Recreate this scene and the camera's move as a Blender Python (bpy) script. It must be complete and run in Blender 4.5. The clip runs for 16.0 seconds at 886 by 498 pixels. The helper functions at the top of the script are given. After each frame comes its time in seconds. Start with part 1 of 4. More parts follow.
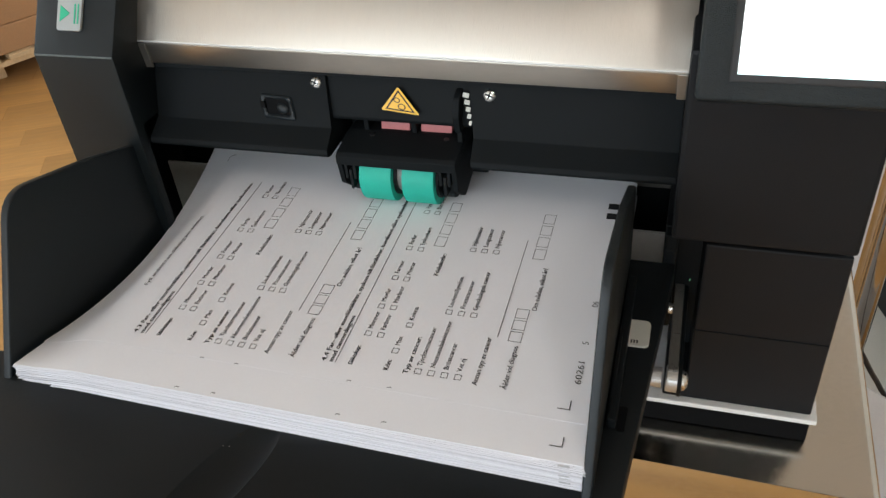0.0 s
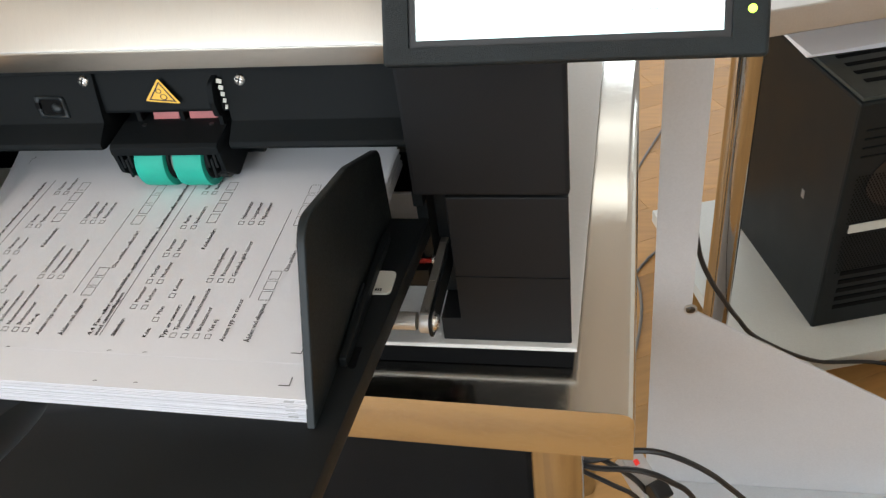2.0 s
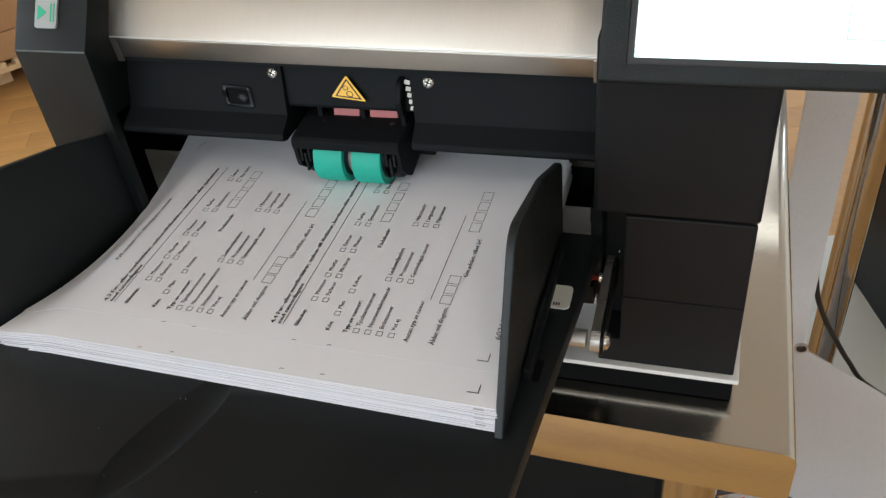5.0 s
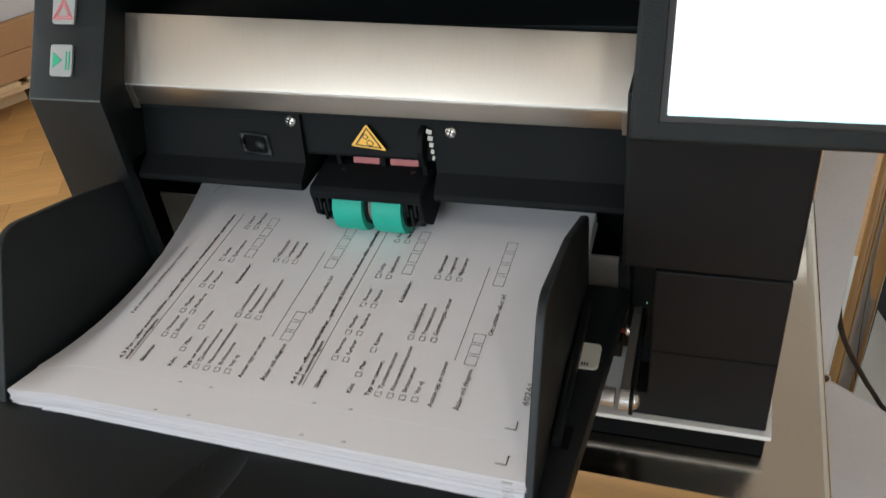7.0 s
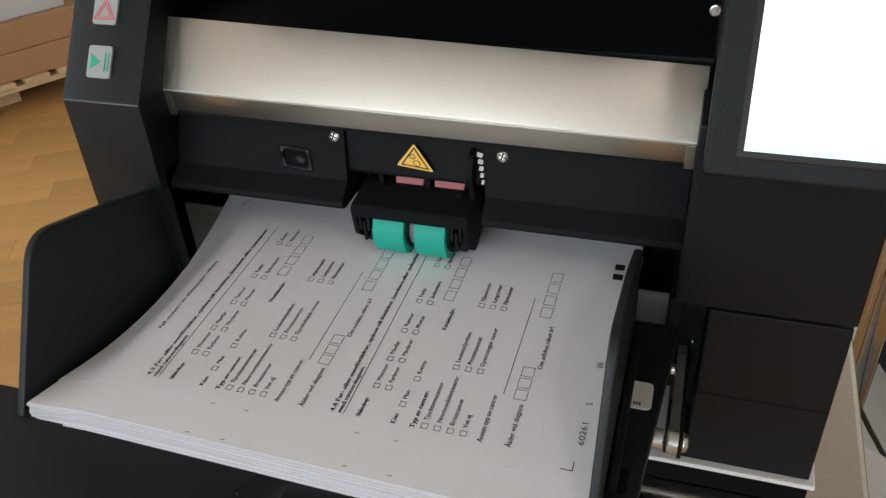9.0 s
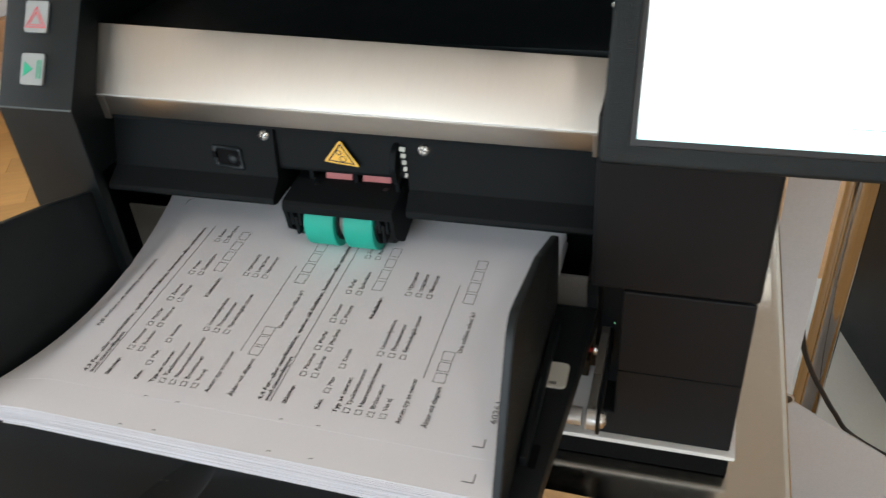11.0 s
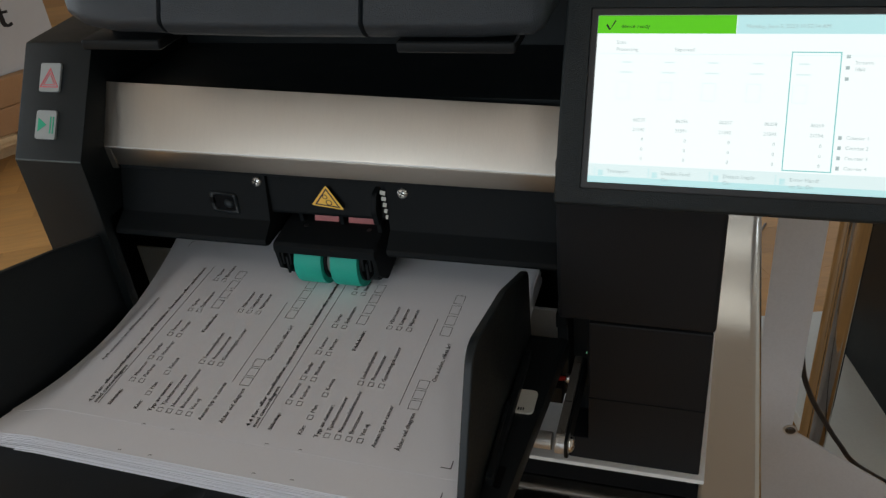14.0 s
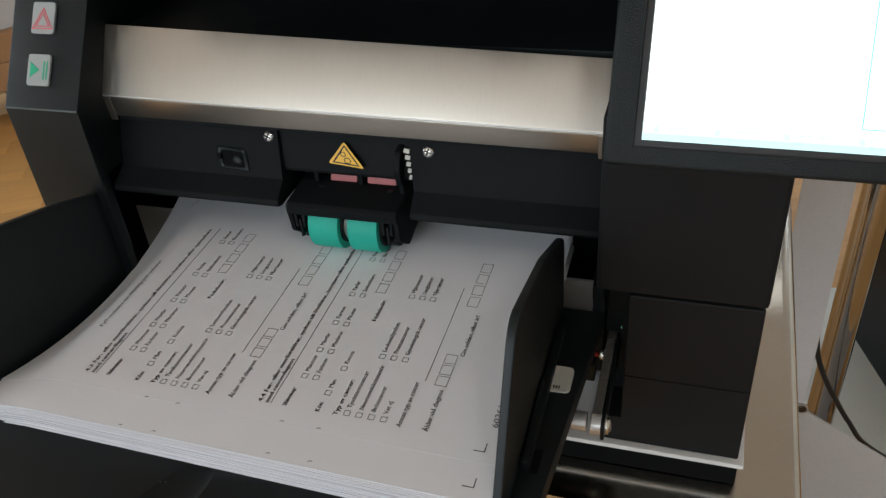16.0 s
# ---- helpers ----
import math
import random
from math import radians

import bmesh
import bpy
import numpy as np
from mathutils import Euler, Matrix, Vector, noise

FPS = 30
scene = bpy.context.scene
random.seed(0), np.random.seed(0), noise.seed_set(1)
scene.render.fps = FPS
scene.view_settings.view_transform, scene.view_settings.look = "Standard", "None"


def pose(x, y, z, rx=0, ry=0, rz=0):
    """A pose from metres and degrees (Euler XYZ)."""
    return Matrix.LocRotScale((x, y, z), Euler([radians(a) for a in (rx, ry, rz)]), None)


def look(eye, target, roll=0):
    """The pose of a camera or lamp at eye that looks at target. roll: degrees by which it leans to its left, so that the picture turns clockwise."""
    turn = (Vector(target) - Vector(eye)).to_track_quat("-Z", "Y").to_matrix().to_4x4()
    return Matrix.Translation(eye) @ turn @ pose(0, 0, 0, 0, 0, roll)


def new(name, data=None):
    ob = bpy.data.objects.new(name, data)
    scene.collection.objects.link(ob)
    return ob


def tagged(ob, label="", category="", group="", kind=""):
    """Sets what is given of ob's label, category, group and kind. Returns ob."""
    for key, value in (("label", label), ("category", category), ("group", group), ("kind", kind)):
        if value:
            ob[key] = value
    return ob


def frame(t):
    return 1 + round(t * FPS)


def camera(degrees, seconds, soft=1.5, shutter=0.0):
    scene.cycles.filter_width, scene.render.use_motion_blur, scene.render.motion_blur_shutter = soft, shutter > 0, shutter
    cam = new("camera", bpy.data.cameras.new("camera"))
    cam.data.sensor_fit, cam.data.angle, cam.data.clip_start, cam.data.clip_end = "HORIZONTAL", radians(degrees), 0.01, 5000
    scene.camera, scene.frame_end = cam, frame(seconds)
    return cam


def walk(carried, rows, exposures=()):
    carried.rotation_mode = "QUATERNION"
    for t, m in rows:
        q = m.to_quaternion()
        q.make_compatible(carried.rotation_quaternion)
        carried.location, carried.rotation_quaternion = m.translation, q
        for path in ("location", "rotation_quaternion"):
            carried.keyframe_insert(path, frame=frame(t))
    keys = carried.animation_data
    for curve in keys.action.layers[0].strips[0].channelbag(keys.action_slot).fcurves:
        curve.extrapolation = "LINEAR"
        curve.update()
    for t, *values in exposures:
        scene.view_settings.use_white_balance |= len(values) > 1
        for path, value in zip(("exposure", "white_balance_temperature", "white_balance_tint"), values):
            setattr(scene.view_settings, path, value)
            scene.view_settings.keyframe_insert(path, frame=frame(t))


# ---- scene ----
FOV = 56.86
cam = camera(FOV, 16.0, soft=1.35, shutter=0.3)
walk(cam, [
    (0.0, look((-0.0920, -0.3677, 0.3926), (-0.2500, 0.0851, 0.0319), -5.63)),
    (0.5, look((-0.0635, -0.3918, 0.4031), (-0.2181, 0.0626, 0.0431), -5.64)),
    (1.0, look((-0.0041, -0.3866, 0.4002), (-0.1512, 0.0681, 0.0374), -7.72)),
    (1.5, look((0.0184, -0.3871, 0.3960), (-0.1160, 0.0713, 0.0330), -8.89)),
    (2.0, look((0.0227, -0.3864, 0.3956), (-0.0961, 0.0708, 0.0257), -8.31)),
    (2.5, look((0.0241, -0.3900, 0.3958), (-0.0971, 0.0664, 0.0256), -8.74)),
    (3.0, look((-0.0103, -0.3995, 0.3932), (-0.1392, 0.0556, 0.0241), -7.48)),
    (3.5, look((-0.0393, -0.4006, 0.4033), (-0.1886, 0.0525, 0.0395), -6.44)),
    (4.0, look((-0.0418, -0.3971, 0.4007), (-0.2044, 0.0531, 0.0390), -6.73)),
    (6.5, look((-0.0443, -0.3975, 0.4077), (-0.2103, 0.0562, 0.0520), -6.63)),
    (7.0, look((-0.0551, -0.3741, 0.4141), (-0.2277, 0.0796, 0.0614), -7.19)),
    (7.5, look((-0.0722, -0.3355, 0.4236), (-0.2386, 0.1235, 0.0749), -5.57)),
    (8.0, look((-0.0848, -0.3352, 0.4232), (-0.2514, 0.1316, 0.0851), -5.11)),
    (8.2, look((-0.0902, -0.3421, 0.4152), (-0.2563, 0.1250, 0.0771), -4.79)),
    (10.5, look((-0.0968, -0.3849, 0.4059), (-0.2524, 0.0825, 0.0635), -2.26)),
    (11.0, look((-0.0545, -0.3750, 0.4164), (-0.2080, 0.0909, 0.0710), -4.65)),
    (11.5, look((-0.0075, -0.3578, 0.4156), (-0.1534, 0.1113, 0.0711), -7.55)),
    (12.0, look((0.0060, -0.3561, 0.4167), (-0.1242, 0.1161, 0.0703), -7.70)),
    (12.5, look((0.0040, -0.3627, 0.4118), (-0.1287, 0.1084, 0.0647), -8.11)),
    (13.0, look((-0.0097, -0.3732, 0.4242), (-0.1461, 0.1005, 0.0822), -7.05)),
    (13.5, look((-0.0173, -0.3865, 0.4319), (-0.1589, 0.0927, 0.0997), -5.40)),
    (14.0, look((-0.0181, -0.3953, 0.4340), (-0.1900, 0.0811, 0.1123), -6.28)),
    (14.5, look((-0.0211, -0.3951, 0.4303), (-0.1932, 0.0810, 0.1083), -5.96)),
    (15.0, look((-0.0174, -0.3907, 0.4159), (-0.1861, 0.0856, 0.0924), -5.51)),
    (15.5, look((-0.0418, -0.3912, 0.4063), (-0.2119, 0.0846, 0.0828), -5.16)),
    (16.0, look((-0.0495, -0.3720, 0.4108), (-0.2137, 0.0944, 0.0710), -5.02)),
], exposures=[(0.0, 0.16), (0.6, 0.02), (1.2, 0.04), (1.8, 0.28), (2.5, 0.43), (3.5, 0.38), (4.2, 0.12), (6.5, 0.03), (8.0, -0.30), (10.5, 0.06), (11.0, 0.06), (12.0, -0.76), (12.5, -0.93), (13.0, -0.70), (14.0, -1.04), (15.0, -1.0), (16.0, -0.42)])

# ---- world and light ----
world = bpy.data.worlds.new("daylight")
scene.world = world
world.use_nodes = True
sky = world.node_tree.nodes.new("ShaderNodeTexSky")
sky.sky_type, sky.sun_disc = "NISHITA", False
sky.sun_elevation, sky.sun_rotation = radians(40), radians(120)
world.node_tree.links.new(sky.outputs[0], world.node_tree.nodes["Background"].inputs[0])
world.node_tree.nodes["Background"].inputs[1].default_value = 0.12

FLOOR_Z = -0.93


def area_lamp(name, m, sx, sy, watts, colour):
    data = bpy.data.lights.new(name, "AREA")
    data.shape, data.size, data.size_y, data.energy, data.color = "RECTANGLE", sx, sy, watts, colour
    ob = new(name, data)
    ob.matrix_world = m
    return ob


# daylight entering by the window openings
area_lamp("window_light_north", look((1.0, 4.58, 0.75), (1.0, 0, 0.75)), 2.7, 1.4, 42, (0.86, 0.94, 1.0))
area_lamp("window_light_west", look((-5.18, 0.1, 0.75), (0, 0.1, 0.75)), 2.9, 1.4, 92, (0.88, 0.95, 1.0))
area_lamp("window_light_south", look((-1.2, -2.98, 0.85), (-1.2, 0, 0.85)), 2.7, 1.4, 66, (0.86, 0.94, 1.0))


# ---- materials ----
def material(name, colour, rough=0.5, metal=0.0, spread=0.12, size=30.0, fine=400.0, bump=0.05, bump_size=0.0004,
             stretch=(1, 1, 1), rough_spread=0.1, per_object=0.0, per_island=0.0, coat=0.0, spec=0.5):
    """Colour and gloss that vary at two scales, with a fine relief."""
    m = bpy.data.materials.new(name)
    m.use_nodes = True
    nt = m.node_tree
    n, link = nt.nodes, nt.links.new
    bsdf = n["Principled BSDF"]
    bsdf.inputs["Metallic"].default_value = metal
    bsdf.inputs["Coat Weight"].default_value = coat
    bsdf.inputs["Specular IOR Level"].default_value = spec
    coord = n.new("ShaderNodeTexCoord")
    mapping = n.new("ShaderNodeMapping")
    mapping.inputs["Scale"].default_value = stretch
    link(coord.outputs["Object"], mapping.inputs["Vector"])
    big, small = n.new("ShaderNodeTexNoise"), n.new("ShaderNodeTexNoise")
    for node, s, d in ((big, size, 4), (small, fine, 3)):
        node.inputs["Scale"].default_value, node.inputs["Detail"].default_value = s, d
        link(mapping.outputs[0], node.inputs["Vector"])
    add = n.new("ShaderNodeMath")
    add.operation = "MULTIPLY_ADD"
    link(small.outputs["Fac"], add.inputs[0])
    add.inputs[1].default_value = 0.5
    half = n.new("ShaderNodeMath")
    half.operation = "MULTIPLY"
    half.inputs[1].default_value = 0.5
    link(big.outputs["Fac"], half.inputs[0])
    link(half.outputs[0], add.inputs[2])
    ramp = n.new("ShaderNodeMapRange")
    ramp.inputs["From Min"].default_value, ramp.inputs["From Max"].default_value = 0.3, 0.7
    ramp.inputs["To Min"].default_value, ramp.inputs["To Max"].default_value = 1 - spread, 1 + spread
    link(add.outputs[0], ramp.inputs["Value"])
    value = ramp.outputs[0]
    if per_object or per_island:
        info = n.new("ShaderNodeObjectInfo" if per_object else "ShaderNodeNewGeometry")
        amount = per_object or per_island
        vary = n.new("ShaderNodeMapRange")
        vary.inputs["To Min"].default_value, vary.inputs["To Max"].default_value = 1 - amount, 1 + amount
        link(info.outputs["Random" if per_object else "Random Per Island"], vary.inputs["Value"])
        times = n.new("ShaderNodeMath")
        times.operation = "MULTIPLY"
        link(value, times.inputs[0])
        link(vary.outputs[0], times.inputs[1])
        value = times.outputs[0]
    mix = n.new("ShaderNodeVectorMath")
    mix.operation = "SCALE"
    mix.inputs[0].default_value = colour
    link(value, mix.inputs["Scale"])
    link(mix.outputs[0], bsdf.inputs["Base Color"])
    rr = n.new("ShaderNodeMapRange")
    rr.inputs["From Min"].default_value, rr.inputs["From Max"].default_value = 0.3, 0.7
    rr.inputs["To Min"].default_value, rr.inputs["To Max"].default_value = max(0.02, rough - rough_spread), min(1, rough + rough_spread)
    link(add.outputs[0], rr.inputs["Value"])
    link(rr.outputs[0], bsdf.inputs["Roughness"])
    if bump:
        b = n.new("ShaderNodeBump")
        b.inputs["Strength"].default_value, b.inputs["Distance"].default_value = bump, bump_size
        link(small.outputs["Fac"], b.inputs["Height"])
        link(b.outputs[0], bsdf.inputs["Normal"])
    return m


def glow(name, colour, strength):
    m = bpy.data.materials.new(name)
    m.use_nodes = True
    b = m.node_tree.nodes["Principled BSDF"]
    b.inputs["Base Color"].default_value = (0.02, 0.02, 0.02, 1)
    b.inputs["Emission Color"].default_value = (*colour, 1)
    b.inputs["Emission Strength"].default_value = strength
    b.inputs["Roughness"].default_value = 0.25
    return m


POWDER = material("black_powder_coat", (0.0070, 0.0100, 0.0112), 0.46, 0, 0.5, 25, 2300, 0.4, 0.0005, spec=0.24)
# pale grey that paints the highlight on the cheek's bend
EDGE_HIGHLIGHT = material("coat_edge_highlight", (0.10, 0.125, 0.13), 0.4, 0, 0.5, 90, 700, 0.1, 0.0002)
# black coat made paler and bluer for the light on the hood from above
HOOD_COAT_LIT = material("black_pebbled_coat_lit", (0.019, 0.026, 0.034), 0.5, 0, 0.35, 25, 1500, 0.6, 0.0007, spec=0.45)
POWDER_ROUGH = material("black_textured_coat", (0.0115, 0.0155, 0.0170), 0.5, 0, 0.6, 25, 1900, 0.6, 0.0006, spec=0.26)
PLASTIC = material("black_plastic", (0.0078, 0.0096, 0.0108), 0.46, 0, 0.2, 18, 900, 0.15, 0.0003, spec=0.18)
PLASTIC_GREY = material("dark_grey_plastic", (0.0080, 0.0096, 0.0106), 0.56, 0, 0.15, 18, 900, 0.15, 0.0003, spec=0.08)
COVER = material("brown_black_cover", (0.0125, 0.0130, 0.0142), 0.5, 0, 0.2, 12, 1500, 0.2, 0.0003, spec=0.13)
BRUSHED = material("brushed_steel", (0.55, 0.505, 0.445), 0.42, 1, 0.05, 160, 760, 0.45, 0.00020, (2.6, 0.42, 0.42), 0.12)
LIP_STEEL = material("satin_lip_steel", (0.50, 0.47, 0.42), 0.36, 1, 0.05, 40, 300, 0.03, 0.0001, (0.5, 2, 2), 0.05)
TABLE_STEEL = material("table_steel", (0.60, 0.585, 0.54), 0.17, 1, 0.08, 9, 350, 0.02, 0.0002, (0.6, 1, 1), 0.08)
POST_CHROME = material("worn_chrome", (0.50, 0.49, 0.475), 0.10, 1.0, 0.05, 15, 300, 0.0, 0.0002, rough_spread=0.05)
BOLT = material("dark_steel_bolt", (0.10, 0.095, 0.09), 0.3, 1, 0.1, 200, 900, 0.1, 0.0002)
CHROME = material("polished_steel", (0.68, 0.67, 0.64), 0.14, 1, 0.06, 15, 300, 0.03, 0.0002)
POST_STEEL = material("satin_steel", (0.52, 0.51, 0.49), 0.36, 0.55, 0.06, 15, 300, 0.0, 0.0002, rough_spread=0.05)
SCREW = material("zinc_screw", (0.7, 0.7, 0.68), 0.28, 1, 0.1, 200, 900, 0.1, 0.0002)
PAPER = material("white_paper", (0.81, 0.81, 0.845), 0.85, 0, 0.015, 40, 900, 0.06, 0.0002)
PAPER_EDGE = material("paper_sheet_edge", (0.78, 0.78, 0.82), 0.85, 0, 0.03, 60, 900, 0.05, 0.0002, per_object=0.06)
INK = material("black_print", (0.012, 0.012, 0.014), 0.7, 0, 0.1, 200, 900, 0)
EDGE_INK = material("faint_print", (0.50, 0.50, 0.52), 0.8, 0, 0.15, 300, 1500, 0)
GREY_INK = material("grey_print", (0.25, 0.25, 0.26), 0.8, 0, 0.1, 200, 900, 0)
# black plastic lightened towards blue for the light on the side guides
LIT_PLASTIC = material("lit_blue_black_plastic", (0.0115, 0.0155, 0.0180), 0.46, 0, 0.15, 18, 900, 0.15, 0.0003, spec=0.3)
TEAL = material("teal_rubber", (0.010, 0.40, 0.30), 0.62, 0, 0.08, 60, 900, 0.15, 0.0003)
PINK = material("pink_rubber", (0.50, 0.16, 0.16), 0.6, 0, 0.1, 60, 900, 0.15, 0.0003)
YELLOW = material("yellow_label", (0.85, 0.47, 0.015), 0.45, 0, 0.06, 60, 900, 0.02)
BUTTON = material("pale_grey_button", (0.36, 0.385, 0.385), 0.45, 0, 0.06, 60, 900, 0.03)
WHITE_LABEL = material("white_label", (0.54, 0.54, 0.49), 0.5, 0, 0.05, 60, 900, 0.03)
RED_PRINT = material("red_print", (0.75, 0.10, 0.12), 0.5, 0, 0.05, 60, 900, 0)
GREEN_PRINT = material("green_print", (0.02, 0.42, 0.24), 0.5, 0, 0.05, 60, 900, 0)
RED_PLASTIC = material("red_plastic", (0.42, 0.025, 0.02), 0.4, 0, 0.05, 60, 900, 0.02)
BASE_WHITE = material("white_base_paint", (0.80, 0.79, 0.77), 0.35, 0, 0.04, 8, 300, 0.05, 0.0003)
ARM_STEEL = material("dull_arm_steel", (0.20, 0.19, 0.175), 0.34, 0.4, 0.12, 60, 500, 0.1, 0.0002, (2, 0.5, 0.5))
CASE = material("blue_black_case", (0.012, 0.015, 0.016), 0.42, 0, 0.3, 14, 700, 0.15, 0.0003, spec=0.16)
PALLET = material("pale_spruce", (0.66, 0.49, 0.29), 0.7, 0, 0.16, 8, 120, 0.3, 0.001, (0.3, 1, 1), per_object=0.12)
WHITE_PAINT = material("white_painted_metal", (0.56, 0.575, 0.60), 0.36, 0, 0.06, 6, 300, 0.02, 0.0003)
OFFWHITE = material("light_grey_laminate", (0.62, 0.64, 0.61), 0.4, 0, 0.06, 6, 300, 0.05, 0.0003)
WALL = material("white_wall_paint", (0.76, 0.74, 0.70), 0.8, 0, 0.04, 2, 120, 0.15, 0.001)
CARD = material("brown_cardboard", (0.42, 0.24, 0.12), 0.8, 0, 0.12, 6, 200, 0.15, 0.0006)
WOOD = material("pale_pallet_wood", (0.50, 0.30, 0.14), 0.7, 0, 0.2, 5, 90, 0.3, 0.001, (0.15, 1, 1))
PLANK = material("oak_floor_plank", (0.50, 0.275, 0.095), 0.5, 0, 0.18, 4, 70, 0.15, 0.0006, (0.12, 1, 1), per_object=0.13, spec=0.3)
PLANK_REST = material("oak_floor", (0.50, 0.275, 0.095), 0.5, 0, 0.16, 4, 70, 0.15, 0.0006, (0.12, 1, 1), per_island=0.13, spec=0.3)
CASE_TOP = material("grey_green_plastic", (0.030, 0.038, 0.036), 0.5, 0, 0.15, 30, 900, 0.15, 0.0003)
# near-black that paints the shade inside slots, holes and gaps
HOLLOW_SHADE = material("matt_black_hollow_shade", (0.004, 0.004, 0.0045), 0.7, 0, 0.1, 60, 900, 0, spec=0.08)
CABLE = material("black_cable", (0.012, 0.012, 0.013), 0.4, 0, 0.1, 60, 900, 0.05)
GREY_CABLE = material("grey_cable", (0.2, 0.19, 0.18), 0.5, 0, 0.1, 60, 900, 0.05)
SCREEN_WHITE = glow("lit_display", (0.92, 1.0, 0.995), 2.08)
SCREEN_GREEN = glow("lit_display_green", (0.12, 0.75, 0.0), 1.5)
SCREEN_CYAN = glow("lit_display_cyan", (0.58, 0.93, 0.95), 1.75)
SCREEN_PALE = glow("lit_display_pale", (0.80, 0.96, 0.96), 1.9)
SCREEN_TEAL = glow("lit_display_teal", (0.32, 0.85, 0.82), 1.4)
SCREEN_GREY = glow("lit_display_grey_text", (0.50, 0.62, 0.62), 1.6)
CEILING_LAMP = glow("lit_diffuser", (1.0, 0.97, 0.90), 1.9)
SPOT_LAMP = glow("lit_square_diffuser", (1.0, 0.97, 0.92), 24.0)
LED_GREEN = glow("lit_green_led", (0.52, 1.0, 0.06), 5.0)
LED_FAINT = glow("faint_green_lamp", (0.3, 0.9, 0.5), 0.5)
LED_RED = glow("lit_red_switch", (0.8, 0.03, 0.02), 0.7)


# ---- mesh helpers ----
def thing(name, label, category, at=(0, 0, 0), group="", kind=""):
    ob = new(name)
    ob.location = at
    ob.empty_display_size = 0.05
    return tagged(ob, label, category, group, kind)


def part(name, bm, mat, parent=None, label=""):
    """Links a bmesh, in world coordinates, as one mesh object under a thing or part."""
    bmesh.ops.recalc_face_normals(bm, faces=bm.faces)
    me = bpy.data.meshes.new(name)
    bm.to_mesh(me)
    bm.free()
    me.materials.append(mat)
    ob = new(name, me)
    if parent is not None:
        root, off = parent, Vector((0, 0, 0))
        while root is not None:
            off += root.location
            root = root.parent
        ob.parent = parent
        me.transform(Matrix.Translation(-off))
    if label:
        tagged(ob, label)
    return ob


def smooth(ob, angle=35):
    for p in ob.data.polygons:
        p.use_smooth = True
    ob.data.set_sharp_from_angle(angle=radians(angle))
    return ob


def bevel_all(bm, width, segments=2, angle=25):
    edges = [e for e in bm.edges if len(e.link_faces) == 2 and e.calc_face_angle(0) > radians(angle)]
    if width and edges:
        bmesh.ops.bevel(bm, geom=edges, offset=width, segments=segments, profile=0.6, affect="EDGES", clamp_overlap=True)
    return bm


def box(x0, x1, y0, y1, z0, z1, bevel=0.001, m=None, segments=2):
    bm = bmesh.new()
    bmesh.ops.create_cube(bm, size=1.0)
    bmesh.ops.transform(bm, matrix=Matrix.Translation(((x0 + x1) / 2, (y0 + y1) / 2, (z0 + z1) / 2)) @ Matrix.Diagonal((x1 - x0, y1 - y0, z1 - z0, 1)), verts=bm.verts)
    bevel_all(bm, bevel, segments)
    if m is not None:
        bmesh.ops.transform(bm, matrix=m, verts=bm.verts)
    return bm


def extrude_poly(points, axis, a, b, bevel=0.001, segments=2):
    """A prism: points are pairs in the plane across the axis (x: y, z; y: x, z; z: x, y), from a to b along it."""
    bm = bmesh.new()

    def put(p, v):
        return {"x": (v, p[0], p[1]), "y": (p[0], v, p[1]), "z": (p[0], p[1], v)}[axis]

    lo = [bm.verts.new(put(p, a)) for p in points]
    hi = [bm.verts.new(put(p, b)) for p in points]
    bm.faces.new(lo)
    bm.faces.new(hi)
    for i in range(len(points)):
        j = (i + 1) % len(points)
        bm.faces.new((lo[i], lo[j], hi[j], hi[i]))
    bmesh.ops.recalc_face_normals(bm, faces=bm.faces)
    return bevel_all(bm, bevel, segments)


def rounded(points, radii, steps=6):
    """A polygon with its corners rounded; radii: one for each corner."""
    out, n = [], len(points)
    for i, p in enumerate(points):
        r = radii[i]
        p, a, c = Vector(p), Vector(points[i - 1]), Vector(points[(i + 1) % n])
        if r <= 0:
            out.append(tuple(p))
            continue
        da, dc = (a - p).normalized(), (c - p).normalized()
        half = da.angle(dc) / 2
        cut = min(r / math.tan(half), (a - p).length * 0.49, (c - p).length * 0.49)
        s, e = p + da * cut, p + dc * cut
        for k in range(steps + 1):
            t = k / steps
            out.append(tuple((1 - t) ** 2 * s + 2 * t * (1 - t) * p + t ** 2 * e))
    return out


def tube(a, b, r, segments=24, bevel=0.0):
    bm = bmesh.new()
    a, b = Vector(a), Vector(b)
    turn = (b - a).to_track_quat("Z", "Y").to_matrix().to_4x4()
    bmesh.ops.create_cone(bm, cap_ends=True, segments=segments, radius1=r, radius2=r, depth=(b - a).length)
    if bevel:
        bevel_all(bm, bevel, 2, 60)
    bmesh.ops.transform(bm, matrix=Matrix.Translation((a + b) / 2) @ turn, verts=bm.verts)
    return bm


